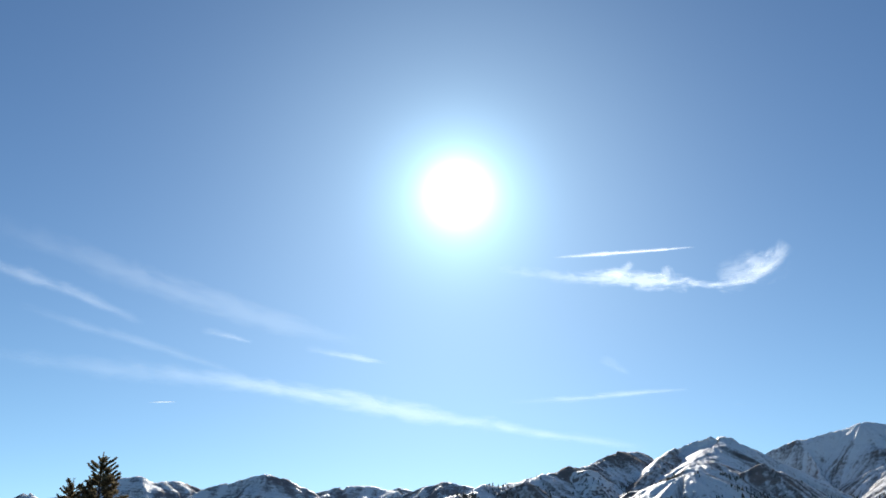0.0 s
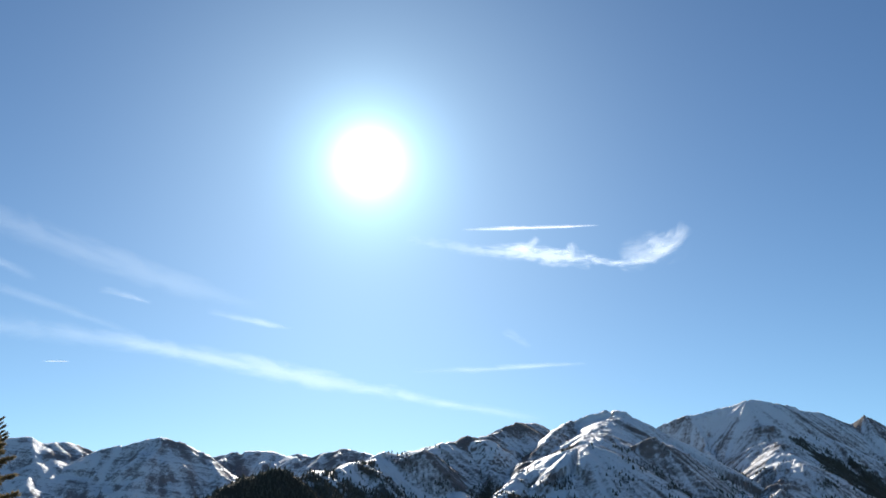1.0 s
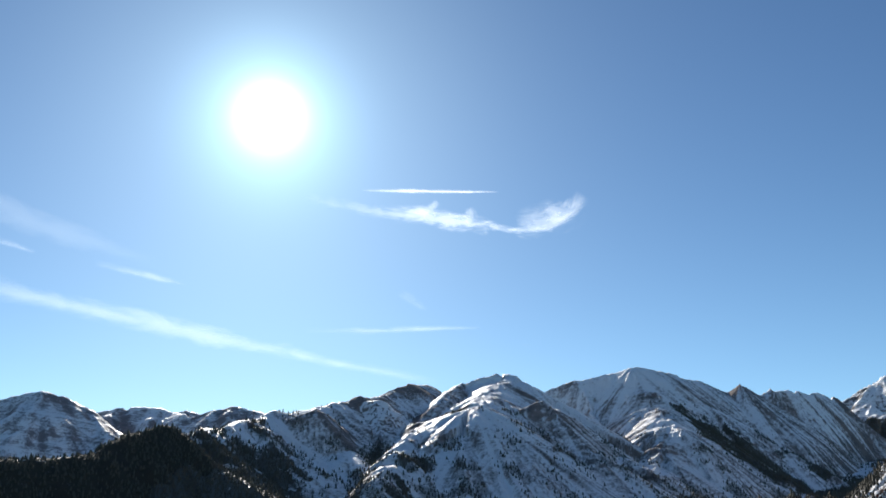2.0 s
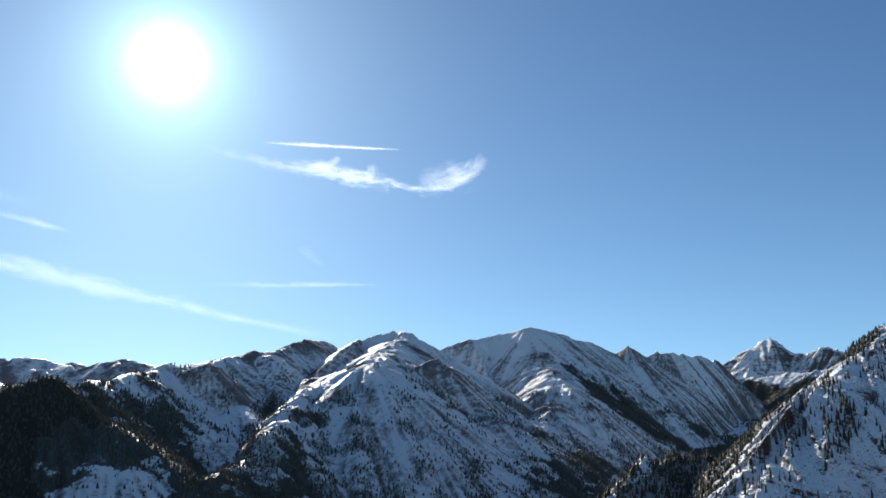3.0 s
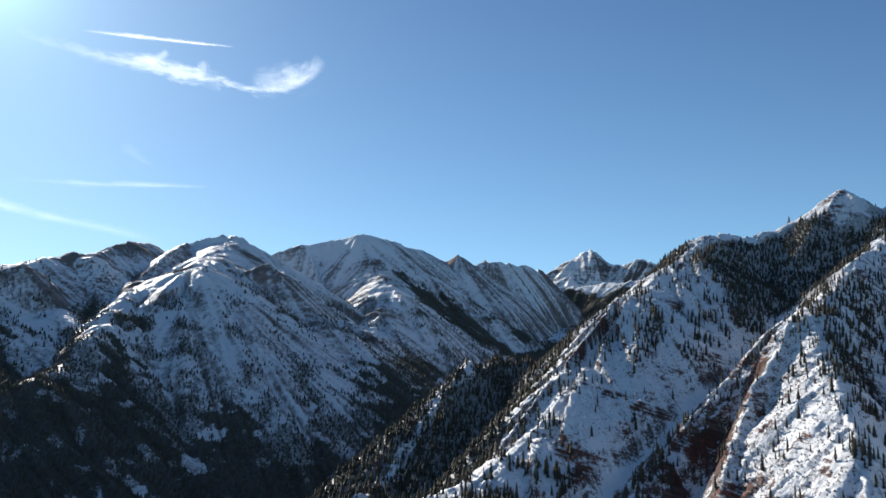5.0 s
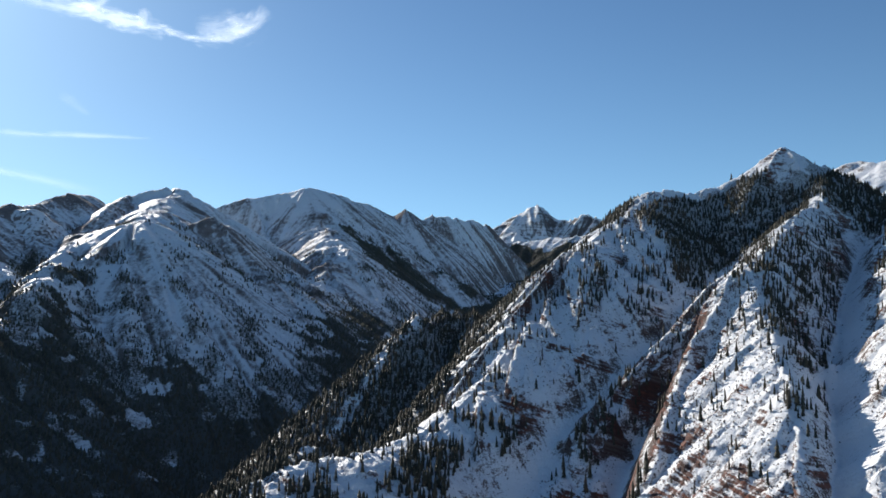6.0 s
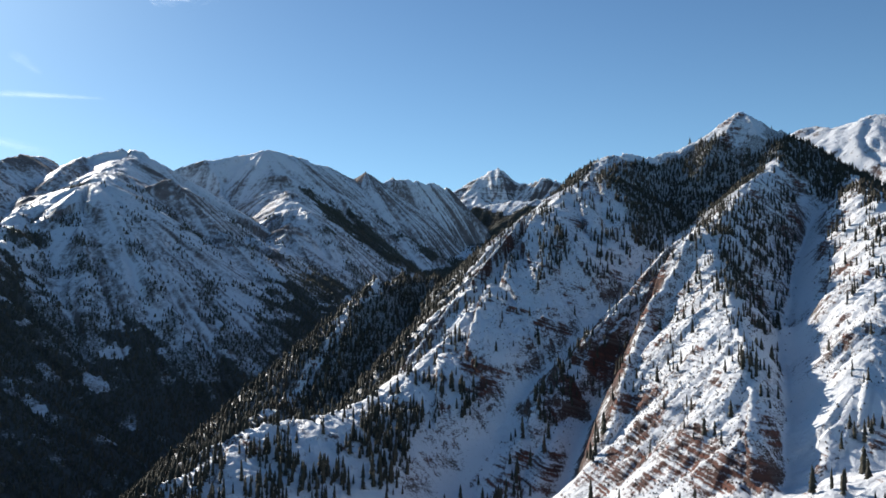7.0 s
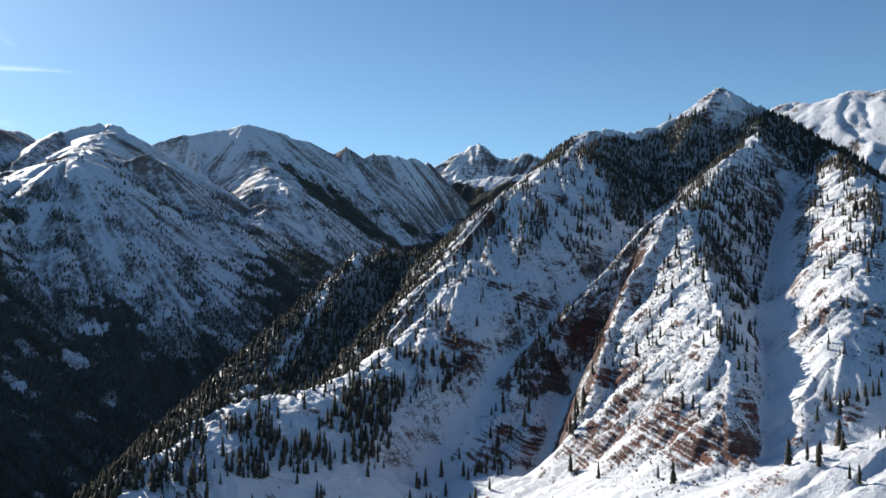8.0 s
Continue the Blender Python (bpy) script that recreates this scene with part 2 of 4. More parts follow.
def along_fall(fields, Z, reach, blur):
    """Each field drawn out along the fall lines of the land Z, reach cells up and down, to a mean of 0 and a spread of 1."""
    S = Z.copy()
    for _ in range(blur):
        P = np.pad(S, 1, mode="edge")
        S = (P[:-2, 1:-1] + P[2:, 1:-1] + P[1:-1, :-2] + P[1:-1, 2:] + 2 * S) / 6
    gy, gx = np.gradient(S)
    g = np.hypot(gx, gy) + 1e-6
    ux, uy = (gx / g).astype(np.float32), (gy / g).astype(np.float32)
    ny, nx = Z.shape
    total = [np.zeros(Z.shape) for _ in fields]
    for way_ in (1.2, -1.2):
        j, i = (a.astype(np.float32) for a in np.mgrid[0:ny, 0:nx])
        for _ in range(reach):
            jj, ii = np.clip(j + 0.5, 0, ny - 1).astype(int), np.clip(i + 0.5, 0, nx - 1).astype(int)
            for t, f in zip(total, fields):
                t += f[jj, ii]
            a, b = ux[jj, ii], uy[jj, ii]
            i, j = i + way_ * a, j + way_ * b
    return [(t - t.mean()) / t.std() for t in total]


class Terrain:
    """A height field on a square grid, its mesh, and its height anywhere."""

    def __init__(self, x0, x1, y0, y1, step, height):
        self.xs, self.ys = np.arange(x0, x1 + step, step), np.arange(y0, y1 + step, step)
        self.step = step
        self.X, self.Y = np.meshgrid(self.xs, self.ys)
        self.Z = height(self.X, self.Y)
        self.streak = self.lane = np.zeros(self.Z.shape)

    def weather(self, scales, reach, seed, taper=None):
        """Gullies and ribs down the fall lines, (width, depth) in metres each, and fine streaks for the snow cover."""
        fields = [perlin(self.X / w, self.Y / w, seed + 3 * k) for k, (w, d) in enumerate(scales)]
        rng = np.random.default_rng(seed)
        fields += [rng.normal(0, 1, self.Z.shape), perlin(self.X / (3 * self.step), self.Y / (3 * self.step), seed + 77)]
        drawn = along_fall(fields, self.Z, reach, 4)
        hold = 1.0 if taper is None else taper(self.X, self.Y, self.Z)
        for (w, d), f in zip(scales, drawn):
            self.Z = self.Z + hold * d * np.clip(f, -2, 2)
        self.lane = drawn[1]
        self.streak = np.clip(0.5 + 0.13 * drawn[-1] + 0.15 * drawn[-2], 0, 1)
        return self

    def at(self, x, y):
        return self.sample(self.Z, x, y)

    def sample(self, Z, x, y):
        fx = np.clip(np.interp(x, self.xs, np.arange(len(self.xs))), 0, len(self.xs) - 1.001)
        fy = np.clip(np.interp(y, self.ys, np.arange(len(self.ys))), 0, len(self.ys) - 1.001)
        i, j = fx.astype(int), fy.astype(int)
        u, v = fx - i, fy - j
        return (Z[j, i] * (1 - u) + Z[j, i + 1] * u) * (1 - v) + (Z[j + 1, i] * (1 - u) + Z[j + 1, i + 1] * u) * v

    def build(self, name, material, label, category, floor=None, smooth=True):
        """The mesh; faces that lie wholly more than 25 m under the floor are left out."""
        ny, nx = self.Z.shape
        idx = np.arange(nx * ny).reshape(ny, nx)
        quads = np.stack([idx[:-1, :-1], idx[:-1, 1:], idx[1:, 1:], idx[1:, :-1]], -1).reshape(-1, 4)
        z = self.Z.ravel()
        if floor is not None:
            low = z < floor(self.X, self.Y).ravel() - 25
            quads = quads[~low[quads].all(1)]
        used, inverse = np.unique(quads, return_inverse=True)
        co = np.stack([self.X.ravel(), self.Y.ravel(), z], -1)[used]
        ob = sheet(name, co, inverse.reshape(-1, 4), material, smooth)
        ob.data.attributes.new("streak", "FLOAT", "POINT").data.foreach_set("value", self.streak.ravel()[used].astype(np.float32))
        return tagged(ob, label, category, kind="structure")


def sheet(name, co, quads, material, smooth=True):
    me = bpy.data.meshes.new(name)
    me.vertices.add(len(co))
    me.vertices.foreach_set("co", co.astype(np.float32).ravel())
    me.loops.add(quads.size)
    me.loops.foreach_set("vertex_index", quads.astype(np.int32).ravel())
    me.polygons.add(len(quads))
    me.polygons.foreach_set("loop_start", np.arange(0, quads.size, 4, dtype=np.int32))
    me.update(calc_edges=True)
    me.polygons.foreach_set("use_smooth", np.full(len(quads), smooth))
    me.materials.append(material)
    return new(name, me)


# the creek valley, from its mouth to its head
VALLEY = [(-900, 500, -330), (280, 1269, -255), (474, 1423, -240), (714, 1543, -222), (1046, 1821, -90),
          (1427, 2173, 60), (2094, 2804, 225), (2489, 3131, 300), (3200, 4200, 380)]
SHOULDER = [(-900, -1500, 160), (-300, -500, 60), (0, 0, 0.2), (-14, 38, -1.5), (-220, 420, -160)]


def valley_floor(x, y):
    total, weight = np.zeros(x.shape), np.zeros(x.shape)
    for (ax, ay, az), (bx, by, bz) in zip(VALLEY, VALLEY[1:]):
        dx, dy = bx - ax, by - ay
        t = np.clip(((x - ax) * dx + (y - ay) * dy) / (dx * dx + dy * dy), 0, 1)
        d = np.hypot(x - ax - t * dx, y - ay - t * dy)
        w = 1 / (d * d + 2500) ** 2
        total, weight = total + w * (az + (bz - az) * t + 0.05 * d), weight + w
    return total / weight


def ground_height(x, y):
    z = valley_floor(x, y) + 8 * fbm(x, y, 300, 2, 3)
    hill = relief(x, y, [(SHOULDER, 0.60, 0.0, 90, 0.0, 2.0)], 11)
    return np.maximum(z, hill)


u = np.linspace(-1, 1, 221)
axis = 4800 * np.sinh(4.2 * u) / np.sinh(4.2)
GX, GY = np.meshgrid(axis, axis)
idx = np.arange(221 * 221).reshape(221, 221)
ground = sheet("ground", np.stack([GX, GY, ground_height(GX, GY)], -1).reshape(-1, 3),
               np.stack([idx[:-1, :-1], idx[:-1, 1:], idx[1:, 1:], idx[1:, :-1]], -1).reshape(-1, 4), GROUND)
GZ = ground_height(GX, GY)


def ground_at(x, y):
    """The height of the ground sheet between its grid lines."""
    fx, fy = np.clip(np.interp(x, axis, np.arange(221)), 0, 219.999), np.clip(np.interp(y, axis, np.arange(221)), 0, 219.999)
    i, j = fx.astype(int), fy.astype(int)
    a, b = fx - i, fy - j
    return (GZ[j, i] * (1 - a) + GZ[j, i + 1] * a) * (1 - b) + (GZ[j + 1, i] * (1 - a) + GZ[j + 1, i + 1] * a) * b


tagged(ground, "snowy forest ground of the creek valley", "ground", kind="structure")

# the near slope: a crest with ribs of red rock that run down to a snow apron
KNOB = [(991, 989, 231), (1051, 955, 228)]
CREST = [(1051, 955, 228), (1096, 950, 242), (1148, 934, 268), (1196, 905, 305), (1206, 858, 274), (1212, 795, 236), (1198, 725, 184), (1188, 641, 131), (1150, 520, 60), (1100, 300, -30)]
RIB_A = [(991, 989, 233), (934, 956, 190), (872, 932, 164), (767, 889, 120), (693, 847, 68), (626, 811, 27), (516, 745, -43), (433, 708, -79), (359, 681, -82), (339, 675, -85), (265, 648, -96), (224, 621, -116), (199, 598, -129), (175, 574, -145), (141, 542, -164)]
RIB_B = [(765, 963, 81), (718, 986, 51), (663, 1024, 42), (622, 1026, 38), (598, 1000, -14), (562, 1003, -24), (523, 979, -61), (458, 945, -87), (391, 899, -110), (322, 841, -134), (260, 778, -159)]
RIB_C = [(1211, 851, 268), (1086, 768, 198), (959, 722, 151), (831, 658, 102), (755, 609, 62), (668, 526, 15), (595, 456, -21), (543, 409, -50), (500, 375, -75), (459, 347, -100)]
RIB_D = [(779, 627, 76), (755, 641, 72), (699, 651, 28), (635, 659, -20), (586, 657, -47), (548, 649, -66), (507, 625, -98), (473, 595, -124)]
RIB_E = [(755, 632, 72), (665, 607, 11), (606, 575, -28), (552, 537, -63), (498, 499, -98), (470, 475, -114)]
RIB_F = [(1138, 689, 174), (892, 495, 93), (766, 433, 44), (657, 382, -4), (584, 348, -41), (543, 339, -67), (490, 328, -92)]
RIB_G = [(1044, 482, 67), (764, 372, 5), (581, 291, -65), (496, 261, -95)]
APRON = [(424, 582, -159), (443, 561, -139), (447, 499, -135), (451, 447, -127), (446, 371, -112), (449, 334, -102), (468, 316, -93), (465, 254, -80), (470, 150, -75)]
LOW_SPUR = [(433, 708, -79), (430, 663, -99), (399, 623, -124), (353, 581, -149)]
# where the layers of red rock stand out of the snow: x, y, radius
BARE = [(591, 762, 10), (611, 741, 10), (621, 708, 10), (639, 695, 10), (523, 700, 10), (525, 677, 10), (502, 673, 9), (541, 681, 9), (493, 595, 18), (493, 567, 18), (519, 566, 17), (479, 567, 15), (619, 635, 14), (641, 630, 13), (578, 575, 13), (544, 520, 14), (510, 477, 17), (486, 428, 18), (490, 483, 15), (482, 401, 17), (468, 369, 17), (469, 428, 16), (465, 349, 14), (476, 461, 14), (679, 420, 8), (517, 338, 6), (502, 333, 6), (1172, 908, 15)]


# smooth snow chutes between the ribs
CHUTES = [[(1083, 712), (874, 584), (699, 473), (586, 393), (521, 356), (466, 319)], [(753, 711), (676, 693), (593, 669), (544, 660), (518, 644), (468, 627), (394, 585)], [(569, 593), (526, 564), (478, 532)]]
# the gullies that hold them: line, depth, half width
GULLIES = [(CHUTES[0], 7, 24), (CHUTES[1], 11, 22), ([(690, 640), (627, 625), (569, 593), (526, 564), (478, 532)], 24, 15)]


def off_line(x, y, line):
    d = np.full(x.shape, 1e5)
    for (ax, ay), (bx, by) in zip(line, line[1:]):
        t = np.clip(((x - ax) * (bx - ax) + (y - ay) * (by - ay)) / ((bx - ax) ** 2 + (by - ay) ** 2), 0, 1)
        d = np.minimum(d, np.hypot(x - ax - t * (bx - ax), y - ay - t * (by - ay)))
    return d


def near_height(x, y):
    z = relief(x, y, [(CREST, 0.74, 0.10, 60, 2.5, 5), (KNOB, 1.1, 0.0, 60, 2.5, 6), (RIB_A, (1.05, 0.68), 0.0, 34, 5.0, 42), (RIB_B, (1.5, 0.8), 0.0, 30, 9.0, 15), (RIB_C, (0.8, 1.02), 0.0, 30, 3.0, 10),
                      (RIB_D, (1.0, 0.95), 0.0, 24, 4.0, 18), (RIB_E, (2.0, 0.95), 0.0, 24, 3.0, 5), (RIB_F, 0.75, 0.0, 30, 3.0, 12), (RIB_G, 0.6, 0.0, 34, 2.5, 10), (APRON, 0.35, 0.0, 40, 2.0, 14), (LOW_SPUR, 0.7, 0.0, 36, 2.0, 14)], 30)
    for line, deep, wide in GULLIES:
        z = z - deep * np.exp(-(off_line(x, y, line) / wide) ** 2)
    z = z + 1.4 * fbm(x, y, 45, 4, 8)
    packed = np.clip(np.min([off_line(x, y, c) for c in CHUTES], axis=0) / 10 - 0.8, 0.12, 1) * np.clip((z + 130) / 40, 0.25, 1)
    packed = packed * np.clip((y - 330) / 60 + np.clip((x - 560) / 80, 0, 1), 0.15, 1)
    z = z + 2.8 * packed * fbm(x, y, 11, 3, 12, True)
    # ledges of the dipping rock layers
    level = z + 0.21 * x - 0.25 * y + 3 * fbm(x, y, 70, 2, 44)
    k = level / 6.5 + 1.1 * perlin(level / 17.0, level * 0, 47) + 0.5 * perlin(x / 19, y / 19, 48)
    step = k - np.floor(k)
    return z + outcrop(x, y) * 3.6 * (np.clip((step - 0.25) / 0.45, 0, 1) - step)


def outcrop(x, y):
    """How far the rock layers stand out of the snow, 0 to 1."""
    bare = np.zeros(x.shape)
    clear = np.clip((np.min([off_line(x, y, c) for c in CHUTES], axis=0) - 5) / 9, 0, 1)
    for bx, by, br in BARE:
        # longer along the layers than across them
        along, across = (0.81 * (x - bx) - 0.59 * (y - by)) / 1.5, (0.59 * (x - bx) + 0.81 * (y - by)) * 1.1
        bare = np.maximum(bare, 1.2 - (np.hypot(along, across) / br) ** 2)
    return clear * np.clip(np.clip(bare + 0.8 * fbm(x, y, 30, 4, 51), 0, 1) + 0.25 * np.clip(1.8 * fbm(x, y, 55, 3, 52) - 0.2, 0, 1) * np.clip((950 - x) / 150, 0, 1), 0, 1)


def off_chutes(x, y, z):
    return np.clip(np.min([off_line(x, y, c) for c in CHUTES], axis=0) / 10 - 0.6, 0.05, 1) * np.clip((z + 130) / 40, 0.2, 1)


near = Terrain(150, 1310, 200, 1160, 1.9, near_height).weather([(64, 2.0), (28, 1.5), (13, 1.0)], 36, 308, off_chutes)
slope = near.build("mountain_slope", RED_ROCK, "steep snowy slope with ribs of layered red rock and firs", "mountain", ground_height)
xyz = np.empty(len(slope.data.vertices) * 3, dtype=np.float32)
slope.data.vertices.foreach_get("co", xyz)
slope.data.attributes.new("outcrop", "FLOAT", "POINT").data.foreach_set("value", outcrop(xyz[0::3].astype(float), xyz[1::3].astype(float)).astype(np.float32))

SNOW_PEAK = [(1874, 1333, 403), (1886, 1281, 410), (1859, 1177, 402), (1883, 1138, 411), (1900, 1108, 420), (1917, 1079, 426), (1937, 1042, 428), (1973, 974, 420), (1978, 705, 326), (1900, 500, 250)]
SNOW_PEAK_RIB = [(1937, 1042, 429), (1840, 1020, 370), (1700, 960, 280)]


def unrest(z, x, y, amount, size, seed):
    return z + amount * fbm(x, y, size, 5, seed) + 0.5 * amount * fbm(x, y, size / 3, 3, seed + 9, True)


peak_r = Terrain(1250, 2500, 300, 1800, 7.0, lambda x, y: unrest(relief(x, y, [(SNOW_PEAK, 0.55, 0.12, 60, 0.8, 22), (SNOW_PEAK_RIB, 0.6, 0.0, 50, 3, 5)], 61), x, y, 3, 70, 62)).weather([(90, 3.5), (40, 2.0)], 26, 68)
peak_r.build("snow_peak", SNOW_ROCK, "smooth wind-packed snow peak with streaks of bare rock", "mountain", ground_height)

# the massif across the valley: a blunt dome, and a higher summit behind it
DOME = [(595, 2736, 402), (680, 2692, 421), (764, 2635, 436), (803, 2601, 427), (815, 2596, 398), (913, 2419, 256), (946, 2273, 196), (963, 2133, 153), (930, 1900, 40), (860, 1700, -80)]
DOME_SHOULDER = [(-110, 1735, 160), (-68, 1789, 175), (-6, 1913, 202), (68, 2049, 234), (190, 2235, 285), (339, 2419, 335), (472, 2604, 394), (594, 2736, 404)]
DOME_SPUR = [(680, 2691, 427), (597, 2544, 373), (518, 2389, 318), (456, 2250, 267), (381, 2038, 194), (323, 1884, 142), (280, 1771, 102), (232, 1667, 66), (167, 1561, 29), (150, 1520, -10)]
DOME_BENCH = [(757, 2612, 428), (648, 2373, 350), (550, 2164, 283), (500, 2040, 205)]
DOME_CAP = [(661, 2697, 416), (700, 2679, 433), (764, 2635, 446), (802, 2603, 437)]
DOME_RIBS = [[(473, 2245, 226), (482, 2069, 92), (480, 1877, -34), (493, 1697, -131)],
             [(557, 2243, 244), (570, 2011, 69), (599, 1806, -56), (631, 1651, -135)],
             [(690, 2420, 350), (673, 2246, 279), (683, 2029, 109), (706, 1822, -25), (723, 1612, -137)],
             [(761, 2262, 322), (808, 2056, 166), (833, 1861, 34), (818, 1718, -58)],
             [(-67, 1759, 165), (-20, 1690, 110), (30, 1600, 50), (80, 1480, -40)], [(65, 1949, 215), (110, 1880, 150), (150, 1780, 80), (190, 1660, -10)],
             [(180, 2090, 255), (230, 1990, 160), (250, 1880, 70), (240, 1780, 0)],
             [(345, 2330, 312), (345, 2200, 225), (330, 2080, 130)]]
BENCH_LUMPS = (430, 2330, 190)


def dome_height(x, y):
    z = relief(x, y, [(DOME_SHOULDER, 0.62, 0.0, 40, 2, 10), (DOME, (0.70, 0.62), 0.0, 40, 2, 24), (DOME_SPUR, (0.85, 0.80), 0.0, 40, 7, 24), (DOME_BENCH, 0.62, 0.0, 40, 3, 60),
                      (DOME_CAP, 1.5, 0.15, 30, 1.5, 10)] + [(rib, 0.56, 0.0, 36, 2, 26) for rib in DOME_RIBS], 101)
    # wind-packed hummocks below the cap
    bx, by, br = BENCH_LUMPS
    lumps = np.exp(-((x - bx) / 150) ** 2 - ((y - by) / br) ** 2) * np.clip((z - 215) / 60, 0, 1)
    return z + 15 * lumps * fbm(x, y, 85, 3, 116) + 2.0 * fbm(x, y, 60, 4, 105)


dome = Terrain(-420, 1350, 1020, 3000, 5.0, dome_height).weather([(120, 4.0), (48, 3.2), (22, 1.8)], 34, 118)
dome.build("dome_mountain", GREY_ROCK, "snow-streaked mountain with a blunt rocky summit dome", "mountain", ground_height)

SUMMIT = [(906, 3149, 387), (1050, 3104, 466), (1182, 3117, 522), (1328, 3119, 566), (1385, 3094, 592), (1468, 3093, 570), (1594, 3119, 553), (1695, 3130, 539), (1794, 3139, 512), (1820, 3124, 540), (1876, 3131, 478)]
SUMMIT_TAIL = [(1876, 3131, 478), (1941, 3184, 501), (1982, 3185, 527), (2058, 3178, 535), (2147, 3187, 530), (2288, 3225, 512), (2414, 3275, 422)]
SUMMIT_SPUR = [(1385, 3094, 575), (1319, 2777, 398), (1218, 2489, 294), (1088, 2288, 192), (951, 2044, 91), (855, 1742, -14)]
SUMMIT_SIDES = [[(1468, 3093, 561), (1560, 2900, 420), (1680, 2680, 270), (1740, 2560, 160)], [(1794, 3139, 512), (1860, 3000, 400), (1910, 2910, 320)],
                [(1319, 2777, 398), (1420, 2600, 280), (1480, 2420, 170), (1500, 2260, 90)],
                [(1218, 2489, 294), (1290, 2330, 180), (1330, 2180, 90)], [(1182, 3117, 522), (1150, 2900, 380), (1080, 2700, 280)]]
SPIRE = [(1770, 3142, 512), (1808, 3128, 531), (1824, 3124, 541), (1845, 3129, 506)]


def summit_height(x, y):
    z = relief(x, y, [(SUMMIT, 0.72, 0.0, 60, 3, 5), (SUMMIT_TAIL, (1.05, 0.72), 0.0, 60, 3, 4), (SUMMIT_SPUR, (0.60, 0.70), 0.0, 50, 7, 55), (SPIRE, 1.3, 0.0, 30, 1, 1)] + [(side, 0.66, 0.0, 50, 3, 14) for side in SUMMIT_SIDES], 131)
    # the flat meadow of the creek cuts into the foot of the slope
    z = z - 45 * np.exp(-(off_line(x, y, [(1900, 2630), (2090, 2810), (2280, 2985)]) / 80) ** 2)
    return z + 2.2 * fbm(x, y, 70, 4, 135)


summit = Terrain(600, 2750, 1650, 3650, 5.5, summit_height).weather([(130, 4.5), (50, 3.4), (24, 1.8)], 34, 138)
summit.build("summit_mountain", GREY_ROCK, "high snowy mountain with a jagged ridge and rock spires", "mountain", ground_height)

# far peaks at the valley's head and beyond the forest ridge
BELLS = [(2696, 3874, 559), (2766, 3849, 601), (2819, 3823, 649), (2883, 3788, 685), (2926, 3792, 713), (2955, 3782, 739), (2967, 3773, 729), (2978, 3764, 738), (2995, 3738, 706), (3017, 3656, 655), (3063, 3512, 657), (3088, 3436, 648), (3176, 3328, 601)]
BELLS_SHELF = [(2552, 3461, 478), (2635, 3398, 488), (2737, 3317, 503), (2751, 3174, 491)]
BELLS_FOOT = [(2955, 3782, 729), (2775, 3669, 578), (2633, 3526, 486)]
bells = Terrain(2100, 3500, 2900, 4200, 7.0, lambda x, y: unrest(relief(x, y, [(BELLS, 0.85, 0.1, 50, 2.0, 0.5), (BELLS_FOOT, 0.6, 0.0, 60, 2, 4), (BELLS_SHELF, (0.5, 0.12), 0.0, 60, 1, 20)], 161), x, y, 3, 90, 165)).weather([(90, 7.0), (40, 5.0), (20, 2.5)], 14, 168)
bells.build("banded_peak", BANDED_ROCK, "distant pyramid peak of banded rock and snow", "mountain", ground_height)

FAR_LEFT = [(-1561, 3574, 396), (-1407, 3314, 342), (-1293, 3467, 387), (-1212, 3602, 454), (-1145, 3623, 463), (-1120, 3631, 447), (-1010, 3767, 462), (-941, 3785, 442), (-893, 3591, 420), (-777, 3617, 439), (-676, 3638, 465), (-591, 3652, 450), (-505, 3665, 414)]
FAR_MID = [(-563, 4162, 468), (-451, 4176, 506), (-346, 4186, 505), (-237, 4193, 480), (-179, 3996, 448), (-89, 3999, 478), (26, 4000, 500), (121, 3998, 477), (264, 3991, 429)]
FAR_BACK = [(-400, 4690, 530), (-292, 4691, 542), (-213, 4695, 566), (-131, 4698, 542)]
FAR_SPURS = [[(-1145, 3623, 463), (-1060, 3450, 360), (-1020, 3250, 260)], [(-676, 3638, 465), (-640, 3480, 370), (-700, 3280, 260)], [(-89, 3999, 478), (-110, 3800, 360), (-180, 3600, 260)], [(-505, 3665, 414), (-430, 3500, 330), (-400, 3300, 240)]]
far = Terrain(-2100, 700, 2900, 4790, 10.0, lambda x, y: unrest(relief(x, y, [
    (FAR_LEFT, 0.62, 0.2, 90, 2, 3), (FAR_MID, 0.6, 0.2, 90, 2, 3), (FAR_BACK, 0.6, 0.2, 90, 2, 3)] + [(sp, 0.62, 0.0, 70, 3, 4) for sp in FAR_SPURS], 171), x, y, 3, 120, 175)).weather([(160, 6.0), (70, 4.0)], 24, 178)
far.build("far_range", HAZY_ROCK, "distant snowy mountain range in blue shade", "mountain", ground_height)

FOREST = [(-587, 1380, 60), (-399, 1446, 89), (-299, 1521, 100), (-200, 1587, 110), (-160, 1692, 150), (-110, 1735, 164)]
wood = Terrain(-1100, 300, 1000, 2250, 10.0, lambda x, y: unrest(relief(x, y, [(FOREST, 0.75, 0.12, 60, 2, 14)], 191), x, y, 4, 120, 193)).weather([(110, 4.0), (50, 3.0)], 20, 198)
wood.build("forest_ridge", WOOD_FLOOR, "long ridge under dark conifer forest with snowy clearings", "mountain", ground_height)

